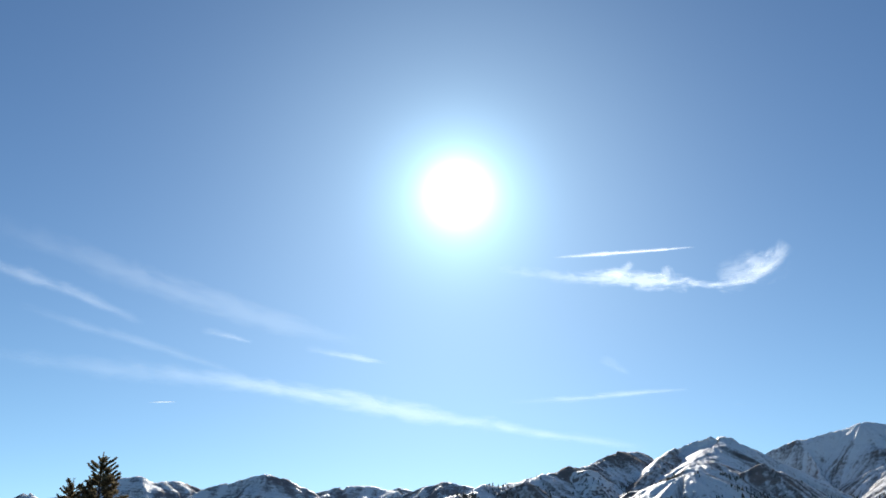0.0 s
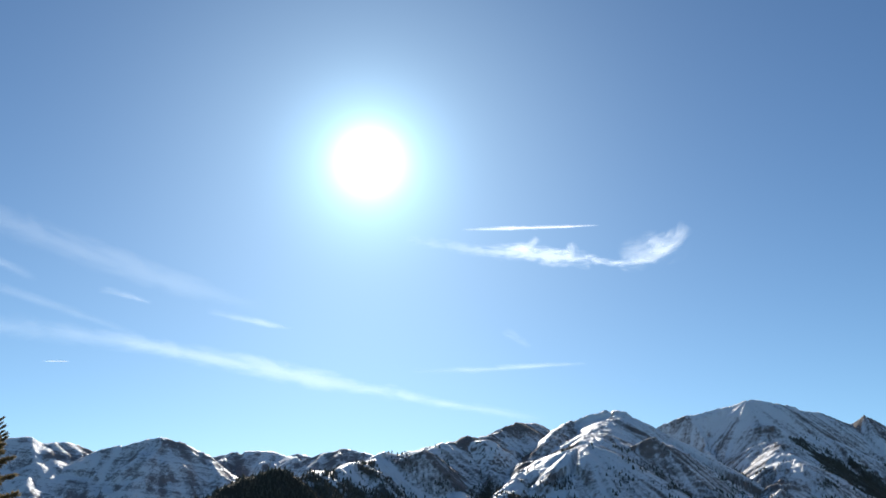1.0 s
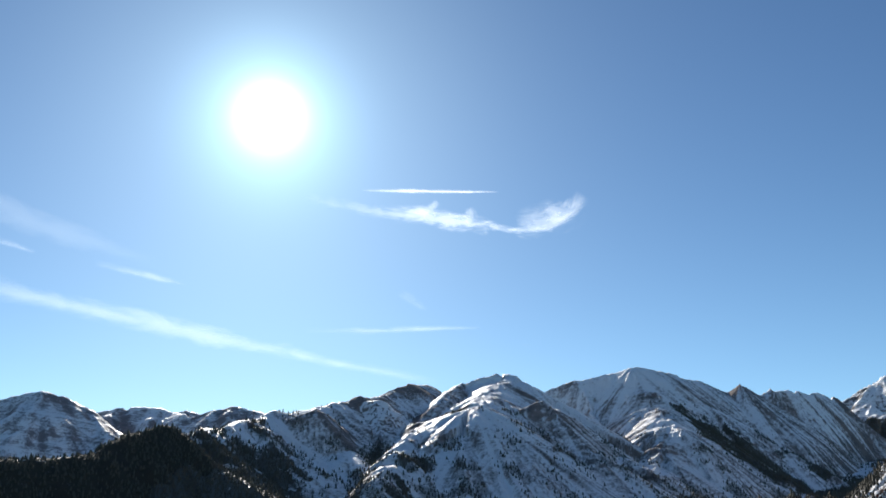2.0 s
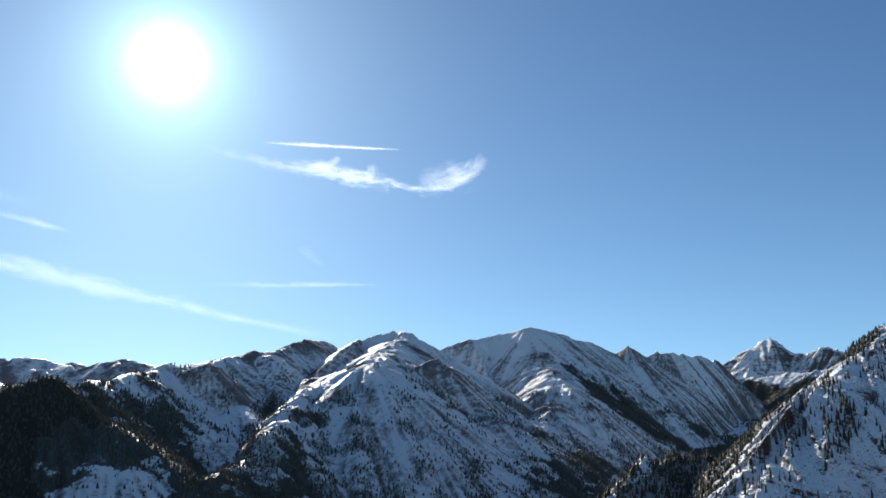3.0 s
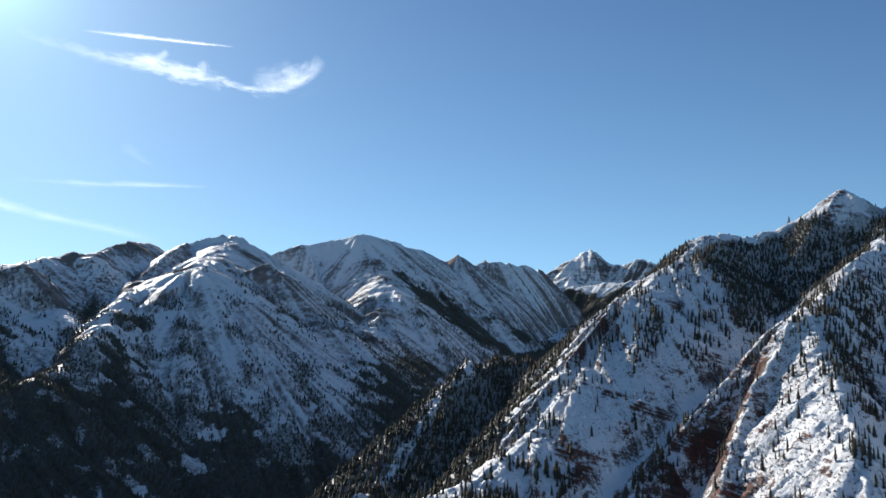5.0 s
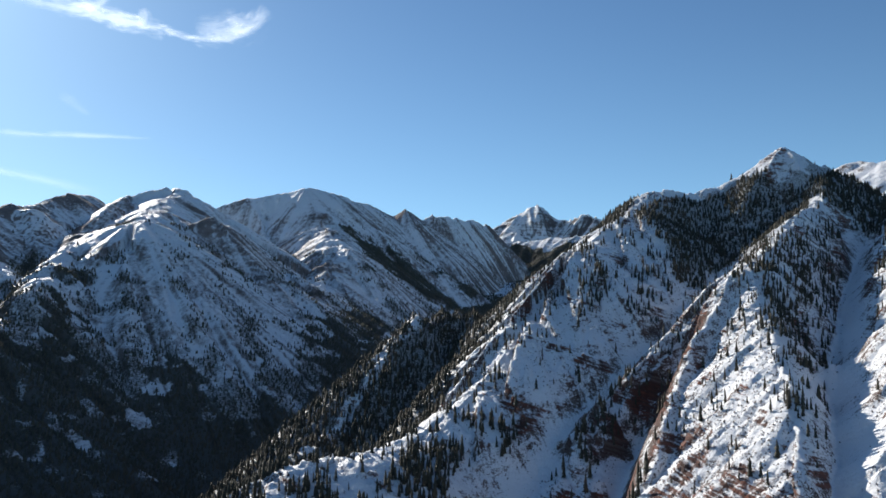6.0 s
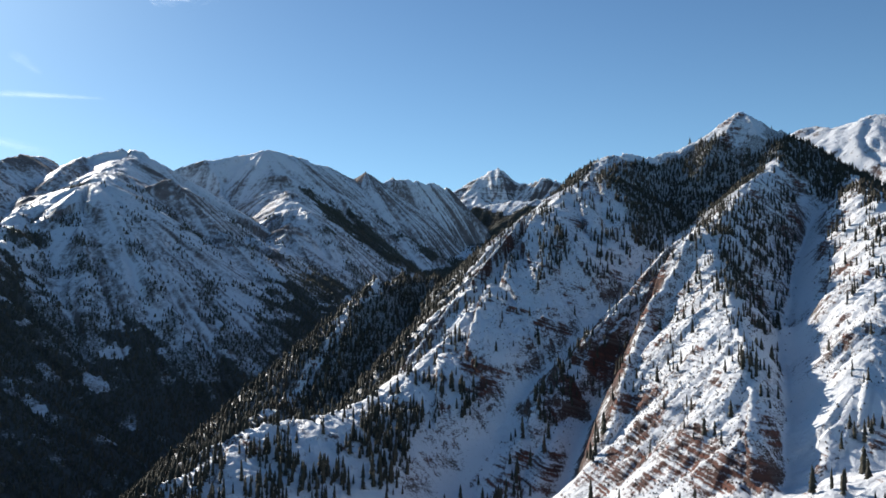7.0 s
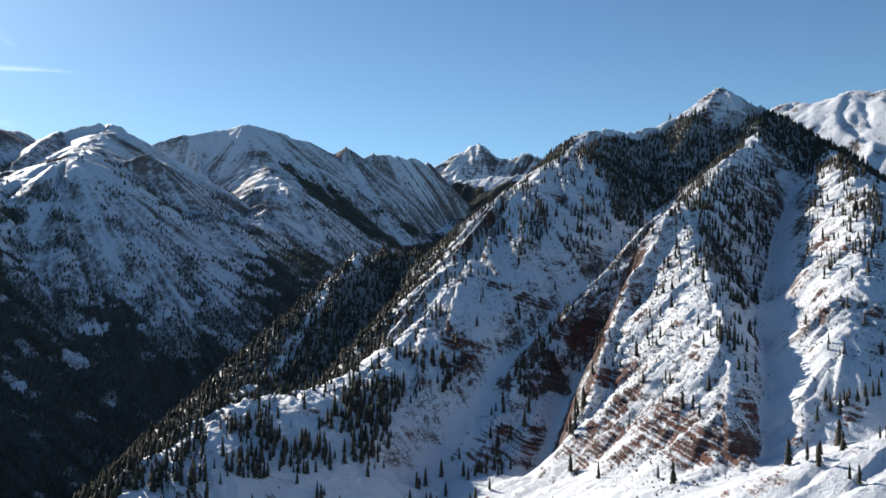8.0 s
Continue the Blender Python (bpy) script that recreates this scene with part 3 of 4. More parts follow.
# ---- forests ----
def conifer(tiers, sides, seed, droop=0.25, ragged=0.35):
    """A unit conifer crown: ragged tiers of boughs, one above another, as an open shell of triangles."""
    rng = np.random.default_rng(seed)
    co, tri = [], []
    for k in range(tiers):
        f = k / tiers
        low, high = 0.06 + 0.86 * f, min(1.0, 0.06 + 0.86 * (f + 2.1 / tiers))
        rad = 0.48 * (1 - f) ** 0.62 + 0.03
        base = len(co)
        co.append((rng.normal(0, 0.01), rng.normal(0, 0.01), high))
        for j in range(sides):
            a = 2 * math.pi * (j + 0.5 * (k % 2)) / sides + rng.normal(0, 0.12)
            r = rad * (1 - ragged * rng.random()) * (1.0 if j % 2 else 0.72)
            co.append((r * math.cos(a), r * math.sin(a), low - droop * rad * 0.25 * (j % 2) + 0.02 * rng.normal()))
        tri += [(base, base + 1 + j, base + 1 + (j + 1) % sides) for j in range(sides)]
    return np.array(co), np.array(tri)


def mass(name, co, tri, material, smooth=False):
    me = bpy.data.meshes.new(name)
    me.vertices.add(len(co))
    me.vertices.foreach_set("co", co.astype(np.float32).ravel())
    me.loops.add(tri.size)
    me.loops.foreach_set("vertex_index", tri.astype(np.int32).ravel())
    me.polygons.add(len(tri))
    me.polygons.foreach_set("loop_start", np.arange(0, tri.size, 3, dtype=np.int32))
    me.update(calc_edges=True)
    me.materials.append(material)
    return me


def stand(name, places, heights, shapes, width, material, seed):
    """Many conifers of several shapes as one mesh."""
    rng = np.random.default_rng(seed)
    pick = rng.integers(0, len(shapes), len(places))
    cos, tris, n = [], [], 0
    for k, (c, t) in enumerate(shapes):
        p, h = places[pick == k], heights[pick == k]
        a = rng.random(len(p)) * 6.283
        w = h * width * (0.75 + 0.5 * rng.random(len(p)))
        x = (c[None, :, 0] * np.cos(a)[:, None] - c[None, :, 1] * np.sin(a)[:, None]) * w[:, None] + p[:, 0:1]
        y = (c[None, :, 0] * np.sin(a)[:, None] + c[None, :, 1] * np.cos(a)[:, None]) * w[:, None] + p[:, 1:2]
        z = c[None, :, 2] * h[:, None] + p[:, 2:3] - 0.03 * h[:, None]
        cos.append(np.stack([x, y, z], -1).reshape(-1, 3))
        tris.append((t[None] + (np.arange(len(p)) * len(c))[:, None, None] + n).reshape(-1, 3))
        n += len(p) * len(c)
    return new(name, mass(name, np.concatenate(cos), np.concatenate(tris), material))


def inside(x, y, poly):
    hit = np.zeros(x.shape, dtype=bool)
    for (ax, ay), (bx, by) in zip(poly, poly[1:] + poly[:1]):
        if ay != by:
            hit ^= ((ay > y) != (by > y)) & (x < (bx - ax) * (y - ay) / (by - ay) + ax)
    return hit


def scatter(x0, x1, y0, y1, gap, seed):
    rng = np.random.default_rng(seed)
    x, y = np.meshgrid(np.arange(x0, x1, gap), np.arange(y0, y1, gap))
    return (x + rng.uniform(-0.5, 0.5, x.shape) * gap).ravel(), (y + rng.uniform(-0.5, 0.5, x.shape) * gap).ravel(), rng.random(x.size)


LANDS = [near, peak_r, dome, summit, wood, bells]


def surface(x, y):
    """The height of the land, and which piece of it lies on top (-1: the ground sheet)."""
    z, who = ground_at(x, y), np.full(x.shape, -1)
    for k, land in enumerate(LANDS):
        ok = (x > land.xs[0]) & (x < land.xs[-1]) & (y > land.ys[0]) & (y < land.ys[-1])
        h = np.where(ok, land.at(x, y), -1e4)
        who = np.where(h > z, k, who)
        z = np.maximum(z, h)
    return z, who


FAR_SHAPES = [conifer(2, 5, 70 + k) for k in range(4)]
WOOD_SHAPES = [conifer(4, 7, 75 + k) for k in range(5)]
NEAR_SHAPES = [conifer(6, 8, 80 + k, 0.3, 0.55) for k in range(6)]

# the near slope: dense wood under the crest and on the valley flank, groups on the ribs, bare snow chutes
UPPER_WOOD = [(899, 937), (996, 971), (1044, 949), (1126, 932), (1149, 846), (1191, 828), (1212, 795), (1117, 676), (1007, 562), (992, 580), (1100, 698), (1096, 720), (1106, 743), (1088, 766), (1117, 803), (995, 734), (936, 732), (905, 750), (893, 785), (831, 766), (820, 777), (888, 856), (904, 903)]
FLANK_WOOD = [(991, 998), (865, 953), (759, 912), (685, 870), (618, 833), (512, 761), (433, 717), (359, 690), (265, 657), (199, 607), (100, 520), (100, 1170), (991, 1170)]
CREST_WOOD = [(1205, 820), (1212, 795), (1198, 725), (1188, 641), (1150, 520)]
# looser groups: how thick they stand, and their outline
GROUPS = [(0.12, [(852, 893), (880, 859), (811, 764), (738, 721), (701, 719), (739, 775)]),
          (0.40, [(716, 847), (764, 841), (724, 783), (681, 759), (665, 773), (683, 814)]),
          (0.36, [(889, 725), (959, 707), (1042, 709), (937, 624), (797, 556), (603, 427), (532, 369), (499, 358), (538, 399), (591, 458), (677, 537), (723, 600)]),
          (0.34, [(619, 682), (634, 658), (610, 641), (567, 607), (528, 589), (536, 619), (535, 629)]),
          (0.75, [(398, 684), (448, 691), (460, 682), (419, 638), (385, 593), (354, 583), (350, 608)]),
          (0.75, [(200, 598), (240, 627), (259, 633), (247, 594), (223, 580)]),
          (0.80, [(271, 632), (311, 642), (304, 610), (280, 576), (245, 580)]),
          (0.65, [(302, 606), (353, 632), (343, 596), (312, 573), (288, 577)]),
          (0.60, [(478, 691), (517, 693), (490, 649), (466, 656)]),
          (0.34, [(919, 544), (889, 485), (723, 395), (706, 409)]),
          (0.2, [(577, 348), (594, 326), (555, 309), (521, 333), (538, 340)])]
OPEN_SNOW = [(331, 674), (396, 680), (369, 642), (335, 633), (311, 642)]
SUNLIT_RIB = [(905, 700), (831, 658), (755, 609), (668, 526), (595, 456), (543, 409), (500, 375), (459, 347), (440, 440), (470, 500), (540, 545), (600, 580), (700, 640)]
x, y, r = scatter(150, 1310, 200, 1160, 4.4, 5)
z, who = surface(x, y)
clump = fbm(x, y, 60, 3, 401)
speck = fbm(x, y, 22, 2, 405)
lane = near.sample(near.lane, x, y)
wx, wy = x + 9 * speck, y + 9 * clump
dens = np.clip(0.025 + 0.10 * clump + 0.20 * speck + 0.04 * lane, 0.006, 0.3)
dens = np.where(inside(x, y, SUNLIT_RIB), dens * 0.8 + 0.02, dens)
for amount, group in GROUPS:
    dens = np.where(inside(wx, wy, group), np.clip(amount + 0.9 * speck + 0.18 * lane, 0.04, 1), dens)
dens = np.where(inside(x, y, OPEN_SNOW), 0.02, dens)
rib_a, rib_b = off_line(x, y, [p[:2] for p in RIB_A]), off_line(x, y, [p[:2] for p in RIB_B[3:]])
dens = np.where(inside(x, y, FLANK_WOOD), np.clip(0.95 + 0.3 * clump + 0.3 * speck, 0.6, 1), dens)
dens = np.where((rib_a < np.where(inside(x, y, FLANK_WOOD), 54, 18) + 14 * speck) & (x > 300) & (x < 900), np.clip(0.13 + 0.4 * speck, 0.03, 1), dens)
dens = np.where(rib_b < 6 + 22 * speck, dens * 0.2, dens)
dens = np.where(off_line(x, y, [(779, 627), (728, 656), (622, 658), (553, 645), (508, 624)]) < 9, np.maximum(dens, 0.28 + 0.5 * speck), dens)
dens = np.where(inside(wx, wy, UPPER_WOOD) | (off_line(x, y, CREST_WOOD) < 46 + 20 * speck), np.clip(0.95 + 0.4 * clump + 0.5 * speck, 0.4, 1), dens)
for chute in CHUTES:
    dens = np.where(off_line(x, y, chute) < 15 + 5 * speck, 0.0, dens)
dens = np.where((z < -90) & (x < 480) & (y < 500), dens * 0.08, dens)
dens = np.where(off_line(x, y, [(1160, 925), (1196, 905), (1206, 858), (1150, 860)]) < 30, 0, dens)
dens = np.where(off_line(x, y, [(985, 988), (1051, 955), (1110, 948)]) < 20, 0, dens)
keep = (who == 0) & (r < dens)
near_trees = np.stack([x, y, z], -1)[keep]
rng = np.random.default_rng(6)
near_tall = rng.triangular(4.0, 9.5, 18.0, len(near_trees)) * np.where(near_trees[:, 0] > 560, 0.82, 1.0) * np.where(inside(near_trees[:, 0], near_trees[:, 1], UPPER_WOOD) | inside(near_trees[:, 0], near_trees[:, 1], FLANK_WOOD), 0.80, 1.0)
order = np.argsort(np.hypot(near_trees[:, 0] - 430, near_trees[:, 1] - 560))
near_trees, near_tall = near_trees[order], near_tall[order]
thick = inside(near_trees[:, 0], near_trees[:, 1], UPPER_WOOD) | (off_line(near_trees[:, 0], near_trees[:, 1], CREST_WOOD) < 46) | inside(near_trees[:, 0], near_trees[:, 1], FLANK_WOOD)
thick[:300] = False
rest = ~thick
rest[:300] = False
tagged(stand("slope_firs", near_trees[rest], near_tall[rest], NEAR_SHAPES, 0.42, FIR, 7), "dark green firs scattered over the snowy slope", "trees", kind="stuff")
tagged(stand("slope_wood", near_trees[thick], near_tall[thick], WOOD_SHAPES, 0.58, FIR, 8), "dense dark conifer wood under the crest", "forest", kind="stuff")

# single firs on the lower slope, each with its trunk and crown
FIR_KINDS = []
for k in range(6):
    fir = new("fir_tree")
    c, t = conifer(9, 10, 90 + k, 0.3, 0.45)
    crown = new("crown", mass("crown", c * (0.42, 0.42, 1.0), t, FIR))
    bm = bmesh.new()
    bmesh.ops.create_cone(bm, cap_ends=True, segments=7, radius1=0.022, radius2=0.004, depth=0.97, matrix=Matrix.Translation((0, 0, 0.435)))
    me = bpy.data.meshes.new("trunk")
    bm.to_mesh(me)
    bm.free()
    me.materials.append(BARK)
    trunk = new("trunk", me)
    crown.parent = trunk.parent = fir
    FIR_KINDS.append(tagged(fir, "dark green fir standing on the snowy slope", "tree", "firs on the slope"))
for i, (place, tall) in enumerate(zip(near_trees[:300], near_tall[:300])):
    m = pose(*place, 0, 0, 61 * i % 360)
    kind = FIR_KINDS[i % 6]
    if i < 6:
        kind.scale = (tall, tall, tall)
        kind.matrix_basis = m @ Matrix.Diagonal((tall, tall, tall, 1))
    else:
        made = copy_thing(kind, m)
        made.scale = (tall, tall, tall)

# far woods: the forest ridge, the valley floor, the lower faces of the massif
CLOSED_FOREST = [(-300, 1641), (91, 1869), (147, 1744), (151, 1657), (192, 1556), (231, 1595), (276, 1704), (355, 1815), (348, 1660), (378, 1661), (380, 1570), (405, 1563), (462, 1698), (502, 1674), (518, 1585), (547, 1518), (610, 1474),
                 (683, 1500), (733, 1599), (828, 1824), (895, 1868), (1040, 2040), (1121, 2125), (1169, 2063), (1250, 1950), (1200, 1500), (900, 1000), (-400, 1000)]
FAR_GROUPS = [[(265, 1914), (288, 2061), (332, 2129), (344, 2104), (325, 2032), (282, 1920)], [(202, 1599), (235, 1843), (256, 1883), (265, 1859), (226, 1592), (206, 1570)], [(311, 1810), (348, 1939), (411, 1947), (417, 1887), (358, 1835)],
              [(1386, 2815), (1501, 2891), (1560, 2754), (1609, 2547), (1706, 2468), (1768, 2434), (1640, 2340), (1370, 2258), (1317, 2392)], [(1648, 2791), (1750, 2663), (1850, 2609), (1743, 2490), (1654, 2584)]]
CLEARINGS = [(4, 1465, 62), (-45, 1440, 40), (45, 1500, 40), (60, 1430, 30), (432, 1546, 22), (394, 1469, 20), (366, 1304, 12), (283, 1343, 12), (1960, 2720, 60), (2030, 2800, 75), (2110, 2870, 75), (2190, 2940, 70)]


def forest(x, y, z, who):
    """How thick the far forest stands, 0 to 1."""
    clump = fbm(x, y, 150, 4, 411)
    speck = fbm(x, y, 40, 3, 415)
    group = fbm(x, y, 70, 3, 416)
    lane = np.where(who == 2, dome.sample(dome.lane, x, y), np.where(who == 3, summit.sample(summit.lane, x, y), 0.0))
    wx, wy = x + 40 * speck + 12 * lane, y + 60 * group + 25 * lane
    soft_edge = ((0, 0), (26, 9), (-26, -9), (9, -26), (-9, 26))
    closed = np.mean([inside(wx + dx, wy + dy, CLOSED_FOREST) for dx, dy in soft_edge], axis=0)
    grouped = np.max([np.mean([inside(x + 14 * speck + 0.5 * dx, y + 14 * group + 0.5 * dy, g) for dx, dy in soft_edge], axis=0) for g in FAR_GROUPS], axis=0)
    # open snow between the stands
    gaps = np.clip(2.7 - 3.6 * fbm(x, y, 48, 4, 431), 0.5, 1)
    dens = np.zeros(x.shape)
    dens = np.where(who == -1, np.clip(0.95 + 0.4 * clump, 0.4, 1) * gaps, dens)
    dens = np.where(who == 4, np.clip(0.8 + 0.5 * clump + 0.6 * speck, 0.2, 1) * gaps, dens)
    thin = np.clip(0.14 + 0.75 * group + 0.14 * lane - (z - 40) / 700 + np.clip(-z / 200, 0, 0.3), 0, 0.6) * (z < 300)
    dens = np.where(who == 2, np.maximum(np.maximum(closed * gaps * np.clip(0.95 + 0.4 * speck, 0.5, 1), 0.8 * grouped), thin), dens)
    # groups of trees along the shoulder below its skyline
    dens = np.where((who == 2) & (x < 250), np.maximum(dens, np.clip(0.22 + 0.9 * group, 0, 0.8) * np.clip((250 - x) / 160, 0, 1)), dens)
    strips = grouped * np.clip(0.6 + 0.4 * lane + 0.7 * group + 0.3 * speck, 0, 1)
    dens = np.where(who == 3, np.maximum(np.maximum(closed * gaps, strips), np.clip((0.12 + 0.8 * group + 0.22 * lane - (z - 90) / 420), 0, 0.6) * (z < 330)), dens)
    dens = np.where(who == 5, np.clip((462 + 30 * clump + 20 * speck - z) / 25, 0, 1), dens)
    flank = inside(x, y, FLANK_WOOD) & ((off_line(x, y, [p[:2] for p in RIB_A]) > 52 + 14 * speck) | (x > 900)) & (off_line(x, y, [p[:2] for p in RIB_B[3:]]) > 6 + 12 * speck)
    upper = np.mean([inside(x + 12 * speck + d, y + 12 * clump - d, UPPER_WOOD) for d in (-7, 0, 7)], axis=0)
    upper = np.maximum(upper, 1.0 * (off_line(x, y, CREST_WOOD) < 42 + 20 * speck))
    dens = np.where(who == 0, np.maximum(0.56 * upper, 0.62 * flank), dens)
    for cx, cy, cr in CLEARINGS:
        dens = np.where(np.hypot(x - cx, y - cy) < cr * (1 + 0.5 * speck), 0.1, dens)
    return dens


# forest thickness drives the darkened floor colour on each piece of land
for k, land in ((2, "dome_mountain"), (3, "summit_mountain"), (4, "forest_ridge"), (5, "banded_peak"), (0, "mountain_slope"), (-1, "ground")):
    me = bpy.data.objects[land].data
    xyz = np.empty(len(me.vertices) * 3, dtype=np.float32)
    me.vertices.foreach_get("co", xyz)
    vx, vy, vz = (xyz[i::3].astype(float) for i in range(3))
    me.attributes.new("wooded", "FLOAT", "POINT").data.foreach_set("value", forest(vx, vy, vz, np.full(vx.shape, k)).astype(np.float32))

x, y, r = scatter(-700, 3000, 650, 3700, 6.1, 15)
z, who = surface(x, y)
dens = np.where(who == 0, 0, forest(x, y, z, who))
keep = (r < dens * np.where(who == -1, 0.62, 1.0)) & (np.hypot(x, y) > 600) & ~((who == -1) & (x > 0.72 * y) & (y < 2200)) & (x > -0.5 * y) & (x < 1.0 * y)
far_trees = np.stack([x, y, z], -1)[keep]
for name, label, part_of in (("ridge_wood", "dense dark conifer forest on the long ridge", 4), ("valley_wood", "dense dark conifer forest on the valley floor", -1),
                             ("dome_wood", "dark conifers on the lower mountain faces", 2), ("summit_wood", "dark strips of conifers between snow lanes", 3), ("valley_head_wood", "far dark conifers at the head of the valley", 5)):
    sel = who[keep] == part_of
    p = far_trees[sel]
    tagged(stand(name, p, np.random.default_rng(16).triangular(3.0, 5.5, 11, len(p)) * (1.25 if part_of == -1 else 1.0), FAR_SHAPES, 0.75, HAZY_FIR, 17), label, "forest", kind="stuff")

# low scrub and loose stones that stand out of the snow of the near slope
x, y, r = scatter(350, 1000, 330, 1000, 2.6, 25)
z, who = surface(x, y)
patch = fbm(x, y, 35, 3, 431)
keep = (who == 0) & (r < np.clip(np.where(inside(x, y, SUNLIT_RIB), 0.42, 0.09) + 0.36 * patch, 0.01, 0.5)) & (z > -118)
for chute in CHUTES:
    keep &= off_line(x, y, chute) > 9
p = np.stack([x, y, z], -1)[keep]
scrub_rng = np.random.default_rng(26)
SCRUB = foliage_material("bare brown scrub", (0.05, 0.035, 0.03), (0.10, 0.065, 0.05), (0.08, 0.055, 0.04))
scrub = stand("scrub", p, scrub_rng.uniform(0.5, 1.6, len(p)), [conifer(2, 6, 95 + k, 0.1, 0.6) for k in range(4)], 1.5, SCRUB, 27)
tagged(scrub, "bare brown scrub standing out of the snow", "shrubs", kind="stuff")

# ---- the fir beside the camera's shoulder ----
NEEDLES = foliage_material("olive fir needles", (0.08, 0.074, 0.038), (0.17, 0.14, 0.08), (0.17, 0.125, 0.07))
# thin needles let some of the light behind them through
tree_ = NEEDLES.node_tree
leaf = tree_.nodes["Principled BSDF"]
through_light = tree_.nodes.new("ShaderNodeBsdfTranslucent")
through_light.inputs["Color"].default_value = (0.30, 0.24, 0.14, 1)
both = tree_.nodes.new("ShaderNodeMixShader")
both.inputs[0].default_value = 0.4
tree_.links.new(leaf.outputs[0], both.inputs[1])
tree_.links.new(through_light.outputs[0], both.inputs[2])
tree_.links.new(both.outputs[0], tree_.nodes["Material Output"].inputs["Surface"])


def tube(bm, points, radii, sides=5):
    rings = []
    for i, (p, r) in enumerate(zip(points, radii)):
        d = (points[min(i + 1, len(points) - 1)] - points[max(i - 1, 0)]).normalized()
        u = d.orthogonal().normalized()
        w = d.cross(u)
        rings.append([bm.verts.new(p + r * (math.cos(2 * math.pi * k / sides) * u + math.sin(2 * math.pi * k / sides) * w)) for k in range(sides)])
    for a, b in zip(rings, rings[1:]):
        for k in range(sides):
            bm.faces.new((a[k], a[(k + 1) % sides], b[(k + 1) % sides], b[k]))
    bm.faces.new(rings[-1])
    bm.faces.new(rings[0][::-1])


def brush(bm, a, b, rng, reach):
    """A twig's needles: short blades that stand off it all round."""
    d = (b - a).normalized()
    n = max(6, int((b - a).length / 0.018))
    for i in range(n):
        p = a.lerp(b, i / n)
        ang = rng.random() * 6.283
        u = d.orthogonal().normalized()
        out = (math.cos(ang) * u + math.sin(ang) * d.cross(u) + 0.7 * d).normalized()
        side = out.cross(d).normalized() * 0.026
        tip = p + out * reach * (0.7 + 0.6 * rng.random())
        bm.faces.new((bm.verts.new(p - side), bm.verts.new(p + side), bm.verts.new(tip)))


def bough(length, seed):
    """A bough along +x: a bent limb with side twigs, all clad in needles. Two meshes: wood and needles."""
    rng = random.Random(seed)
    wood_bm, leaf_bm = bmesh.new(), bmesh.new()
    pts = [Vector((length * f, 0.03 * length * math.sin(5 * f + seed), length * (0.10 * f + 0.22 * f * f))) for f in (0, 0.25, 0.5, 0.75, 1.0)]
    tube(wood_bm, pts, [0.022 * length * (1 - 0.8 * f) + 0.004 for f in (0, 0.25, 0.5, 0.75, 1)])
    for a, b in zip(pts[1:], pts[2:]):
        brush(leaf_bm, a, b, rng, 0.11)
    for k in range(int(12 + 8 * length)):
        f = 0.25 + 0.72 * rng.random()
        i = min(int(f * 4), 3)
        a = pts[i].lerp(pts[i + 1], f * 4 - i)
        s = 1 if k % 2 else -1
        b = a + Vector((0.75, s * 0.75, 0.10 + 0.45 * rng.random())) * length * (0.42 - 0.28 * f) * (0.7 + 0.6 * rng.random())
        tube(wood_bm, [a, b], [0.006, 0.003], 4)
        brush(leaf_bm, a, b, rng, 0.105)
        c = a.lerp(b, 0.5)
        e = c + Vector((0.6, -s * 0.5, 0.3)) * (b - a).length * 0.6
        brush(leaf_bm, c, e, rng, 0.10)
    out = []
    for name, b_m, mat in (("bough", wood_bm, BARK), ("needles", leaf_bm, NEEDLES)):
        me = bpy.data.meshes.new(name)
        b_m.to_mesh(me)
        b_m.free()
        me.materials.append(mat)
        out.append(me)
    return out


BOUGHS = [bough(1.0, 500 + k) for k in range(5)]


def close_fir(x, y, base, top, spread, seed, label):
    rng = random.Random(seed)
    tall = top - base
    fir = new("fir_tree")
    fir.matrix_world = pose(x, y, base)
    bm = bmesh.new()
    tube(bm, [Vector((0.05 * math.sin(3 * f), 0.04 * math.cos(4 * f) - 0.04, tall * f)) for f in (-0.04, 0.2, 0.4, 0.6, 0.8, 0.93, 0.975, 1.0)],
         [0.10, 0.085, 0.065, 0.05, 0.032, 0.018, 0.012, 0.004], 8)
    me = bpy.data.meshes.new("trunk")
    bm.to_mesh(me)
    bm.free()
    me.materials.append(BARK)
    new("trunk", me).parent = fir
    bm = bmesh.new()
    brush(bm, Vector((0, 0, tall * 0.95)), Vector((0.01, 0, tall)), rng, 0.07)
    me = bpy.data.meshes.new("leader")
    bm.to_mesh(me)
    bm.free()
    me.materials.append(NEEDLES)
    new("leader", me).parent = fir
    level = 0.42
    while level < tall * 0.94:
        r = 0.36 + spread * (level - 0.4) ** 0.75
        n = 3 if level < 0.5 else (4 if level < 2.5 else 5)
        if r > 2.4:
            r = 2.4
        for k in range(n):
            a = 360 / n * k + rng.uniform(-18, 18) + 40 * level
            size = r * rng.uniform(0.55, 1.25)
            wood_me, leaf_me = BOUGHS[rng.randrange(5)]
            m = pose(0, 0, tall - level + rng.uniform(-0.05, 0.05), 0, -28 + 12 * level, a) @ Matrix.Scale(size, 4)
            limb = new("bough", wood_me)
            limb.parent, limb.matrix_basis = fir, m
            spray = new("needles", leaf_me)
            spray.parent = limb
        level += 0.15 if level < 2.6 else 0.5
    return tagged(fir, label, "tree", "firs by the viewpoint")


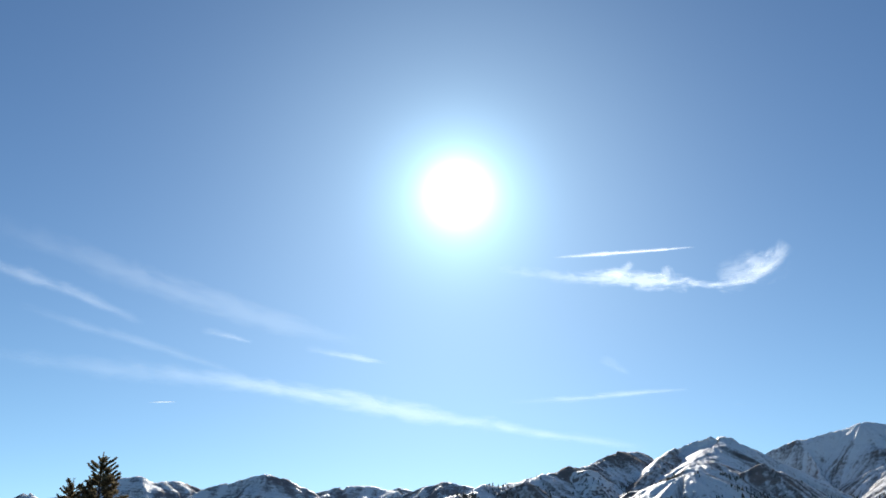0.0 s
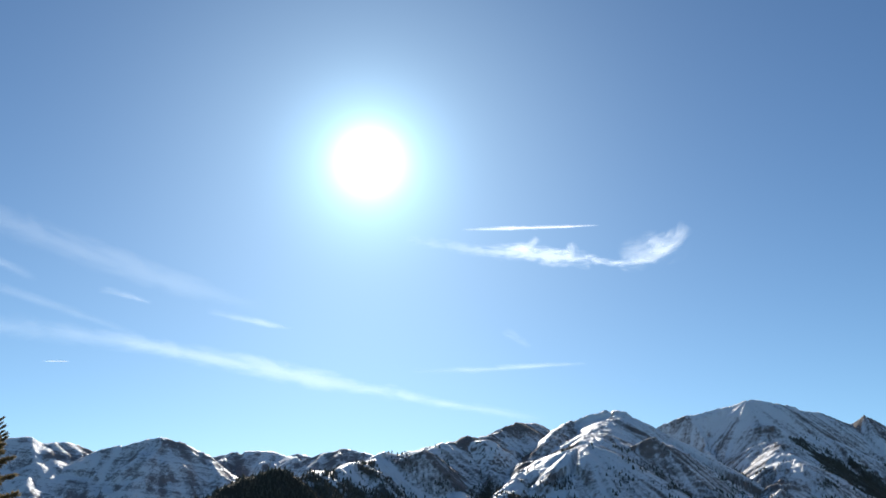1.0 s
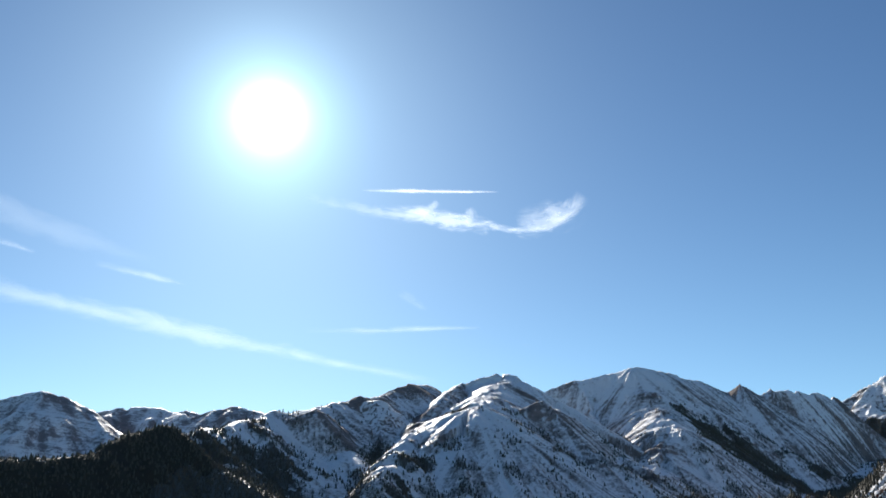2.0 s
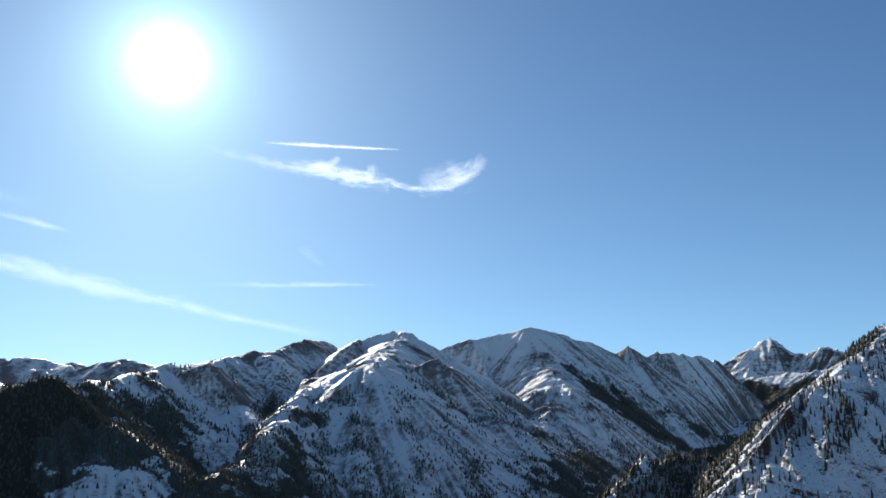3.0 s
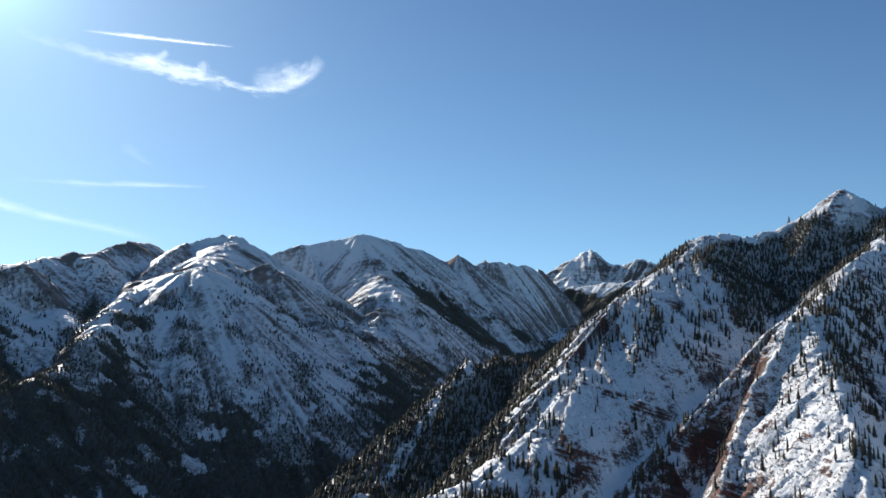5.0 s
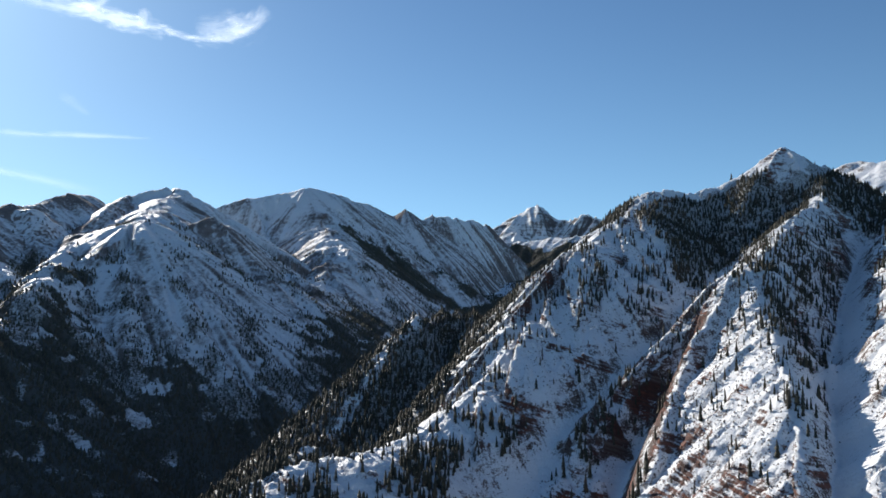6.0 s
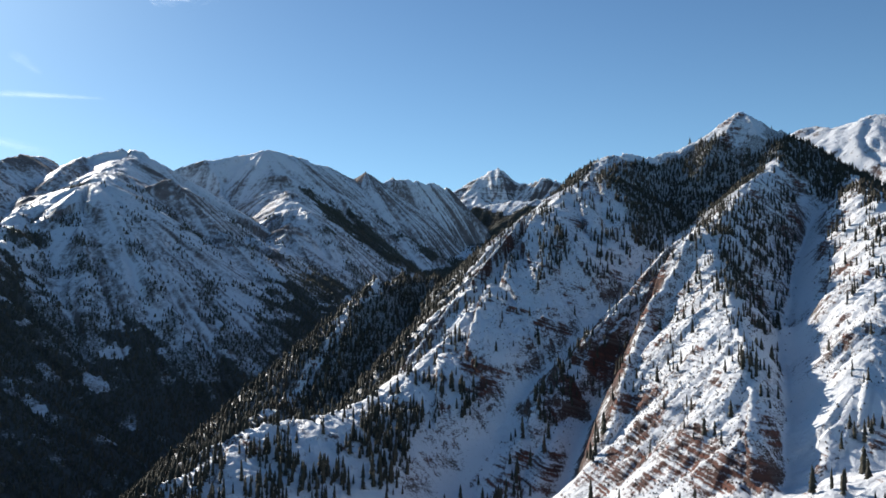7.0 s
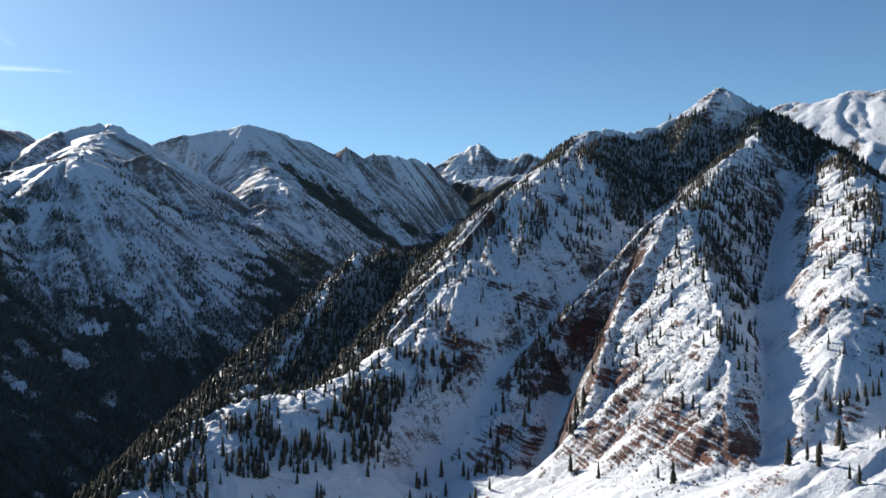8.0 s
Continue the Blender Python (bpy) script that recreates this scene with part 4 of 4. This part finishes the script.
for fx, fy, top, spread, seed, label in ((-12.77, 35.6, 7.5, 0.38, 601, "olive-green fir top with upturned boughs"), (-13.6, 35.2, 6.5, 0.38, 602, "smaller olive-green fir beside a taller one")):
    base = float(ground_height(np.array([fx]), np.array([fy]))[0])
    close_fir(fx, fy, base, top, spread, seed, label)

# ---- clouds ----
def from_angles(azimuth, height, far):
    a, h = radians(azimuth), radians(height)
    return Vector((math.sin(a) * math.cos(h), math.cos(a) * math.cos(h), math.sin(h))) * far


def cloud(name, line, width, material, label, category, far=4600.0, fade=(2.5, 4.0)):
    """A long thin cloud: a gently billowing sheet along a line of (azimuth, height) angles, width in degrees."""
    n, k = 60, 8
    pts = [from_angles(a, h, far) for a, h in line]
    co, flow, edge, run = [], [], [], 0.0
    last = None
    for i in range(n + 1):
        s = i / n * (len(pts) - 1)
        j = min(int(s), len(pts) - 2)
        p0, p1, p2, p3 = (pts[min(max(j + o, 0), len(pts) - 1)] for o in (-1, 0, 1, 2))
        t = s - j
        c = 0.5 * ((2 * p1) + (p2 - p0) * t + (2 * p0 - 5 * p1 + 4 * p2 - p3) * t * t + (3 * p1 - p0 - 3 * p2 + p3) * t ** 3)
        d = ((p2 - p0) + 2 * (2 * p0 - 5 * p1 + 4 * p2 - p3) * t + 3 * (3 * p1 - p0 - 3 * p2 + p3) * t * t).normalized()
        up = d.cross(-c.normalized()).normalized()
        if last is not None:
            run += (c - last).length
        last = c
        w = far * math.tan(radians(width)) * (0.55 + 0.45 * math.sin(math.pi * min(1, i / n + 0.12)))
        for m in range(k + 1):
            v = m / k * 2 - 1
            co.append(c + up * v * w + c.normalized() * 25 * noise.noise(c / 300 + up * v))
            flow.append((run * 0.35, v * w, 0))
            edge.append((i / n, v, min(1.0, fade[0] * i / n) * min(1.0, fade[1] * (1 - i / n))))
    idx = np.arange((n + 1) * (k + 1)).reshape(n + 1, k + 1)
    ob = sheet(name, np.array([tuple(c) for c in co]), np.stack([idx[:-1, :-1], idx[1:, :-1], idx[1:, 1:], idx[:-1, 1:]], -1).reshape(-1, 4), material)
    ob.data.attributes.new("flow", "FLOAT_VECTOR", "POINT").data.foreach_set("vector", np.array(flow, dtype=np.float32).ravel())
    ob.data.attributes.new("edge", "FLOAT_VECTOR", "POINT").data.foreach_set("vector", np.array(edge, dtype=np.float32).ravel())
    return tagged(ob, label, category, kind="structure")


CIRRUS = cloud_material("cirrus", 0.34, 30.0, 1.2, 2.2)
PUFF = cloud_material("cirrus puff", 0.34, 45.0, 1.0, 1.9)
VEIL = cloud_material("cirrus veil", 0.17, 60.0, 1.2, 1.7)
THIN = cloud_material("thin cirrus", 0.11, 60.0, 1.2, 1.8)
TRAIL = cloud_material("contrail ice", 0.7, 10.0, 0.9, 1.0)
FAINT = cloud_material("faint ice cloud", 0.06, 60.0, 1.0, 1.6)
cloud("contrail", [(7.21, 20.37), (10.11, 20.44), (12.97, 20.45), (16.1, 20.43)], 0.17, TRAIL, "thin white contrail crossing the blue sky", "contrail")
cloud("cirrus_cloud", [(3.53, 19.66), (7.87, 19.11), (11.08, 18.91), (14.54, 18.43), (17.57, 18.11), (19.61, 18.37), (21.5, 19.5)], 0.75, CIRRUS, "wispy hooked white cirrus cloud lit from behind", "cloud")
cloud("cirrus_cloud", [(13.91, 18.38), (14.37, 18.85), (14.2, 19.5)], 0.8, PUFF, "small tuft of cirrus standing on a streak", "cloud")
cloud("cirrus_cloud", [(17.25, 18.2), (18.95, 18.44), (20.6, 18.92), (21.7, 20.0)], 1.5, PUFF, "curled bright end of a cirrus hook", "cloud")
cloud("cirrus_cloud", [(10.0, 18.73), (11.45, 19.16), (12.2, 19.8)], 0.7, PUFF, "small tuft of cirrus standing on a streak", "cloud")
cloud("cirrus_cloud", [(-19.87, 13.37), (-13.27, 12.69), (-7.79, 12.04), (0.55, 10.73), (7.4, 9.65), (12.36, 8.83)], 0.85, VEIL, "long white cirrus streak low over the mountains", "cloud")
cloud("cirrus_cloud", [(-28.61, 18.38), (-26.74, 17.88), (-22.92, 17.11), (-18.39, 15.71)], 0.8, THIN, "slanting white cirrus streak", "cloud")
cloud("cirrus_cloud", [(-25.52, 15.99), (-21.7, 15.21), (-17.42, 14.38), (-12.3, 13.14)], 0.5, FAINT, "faint slanting cirrus streak", "cloud")
cloud("cirrus_cloud", [(-15.04, 15.51), (-13.5, 15.34), (-11.94, 15.03)], 0.38, VEIL, "small bright wisp of cirrus", "cloud")
cloud("cirrus_cloud", [(-8.63, 14.77), (-5.81, 14.39), (-3.33, 14.06)], 0.4, VEIL, "small bright wisp of cirrus", "cloud")
cloud("cirrus_cloud", [(4.04, 11.71), (8.19, 11.82), (10.93, 12.0), (14.95, 12.14)], 0.35, VEIL, "thin level streak of cirrus", "cloud")
cloud("contrail", [(-17.58, 11.21), (-16.75, 11.29), (-16.05, 11.33)], 0.07, TRAIL, "short thin contrail low in the sky", "contrail")
cloud("cirrus_cloud", [(-28.37, 20.31), (-21.23, 18.78), (-12.95, 16.86), (-5.13, 15.15)], 1.3, FAINT, "broad faint veil of cirrus", "cloud")
cloud("cirrus_cloud", [(-27.69, 13.23), (-21.38, 12.92), (-14.94, 12.73), (-6.41, 12.07)], 0.9, FAINT, "broad faint veil of cirrus", "cloud")
cloud("contrail", [(17.3, 11.09), (17.8, 11.09), (18.31, 11.03)], 0.05, FAINT, "short faint contrail over the mountains", "contrail")
cloud("cirrus_cloud", [(9.71, 14.16), (10.54, 13.69), (11.52, 13.17)], 0.5, FAINT, "faint puff of ice cloud", "cloud")
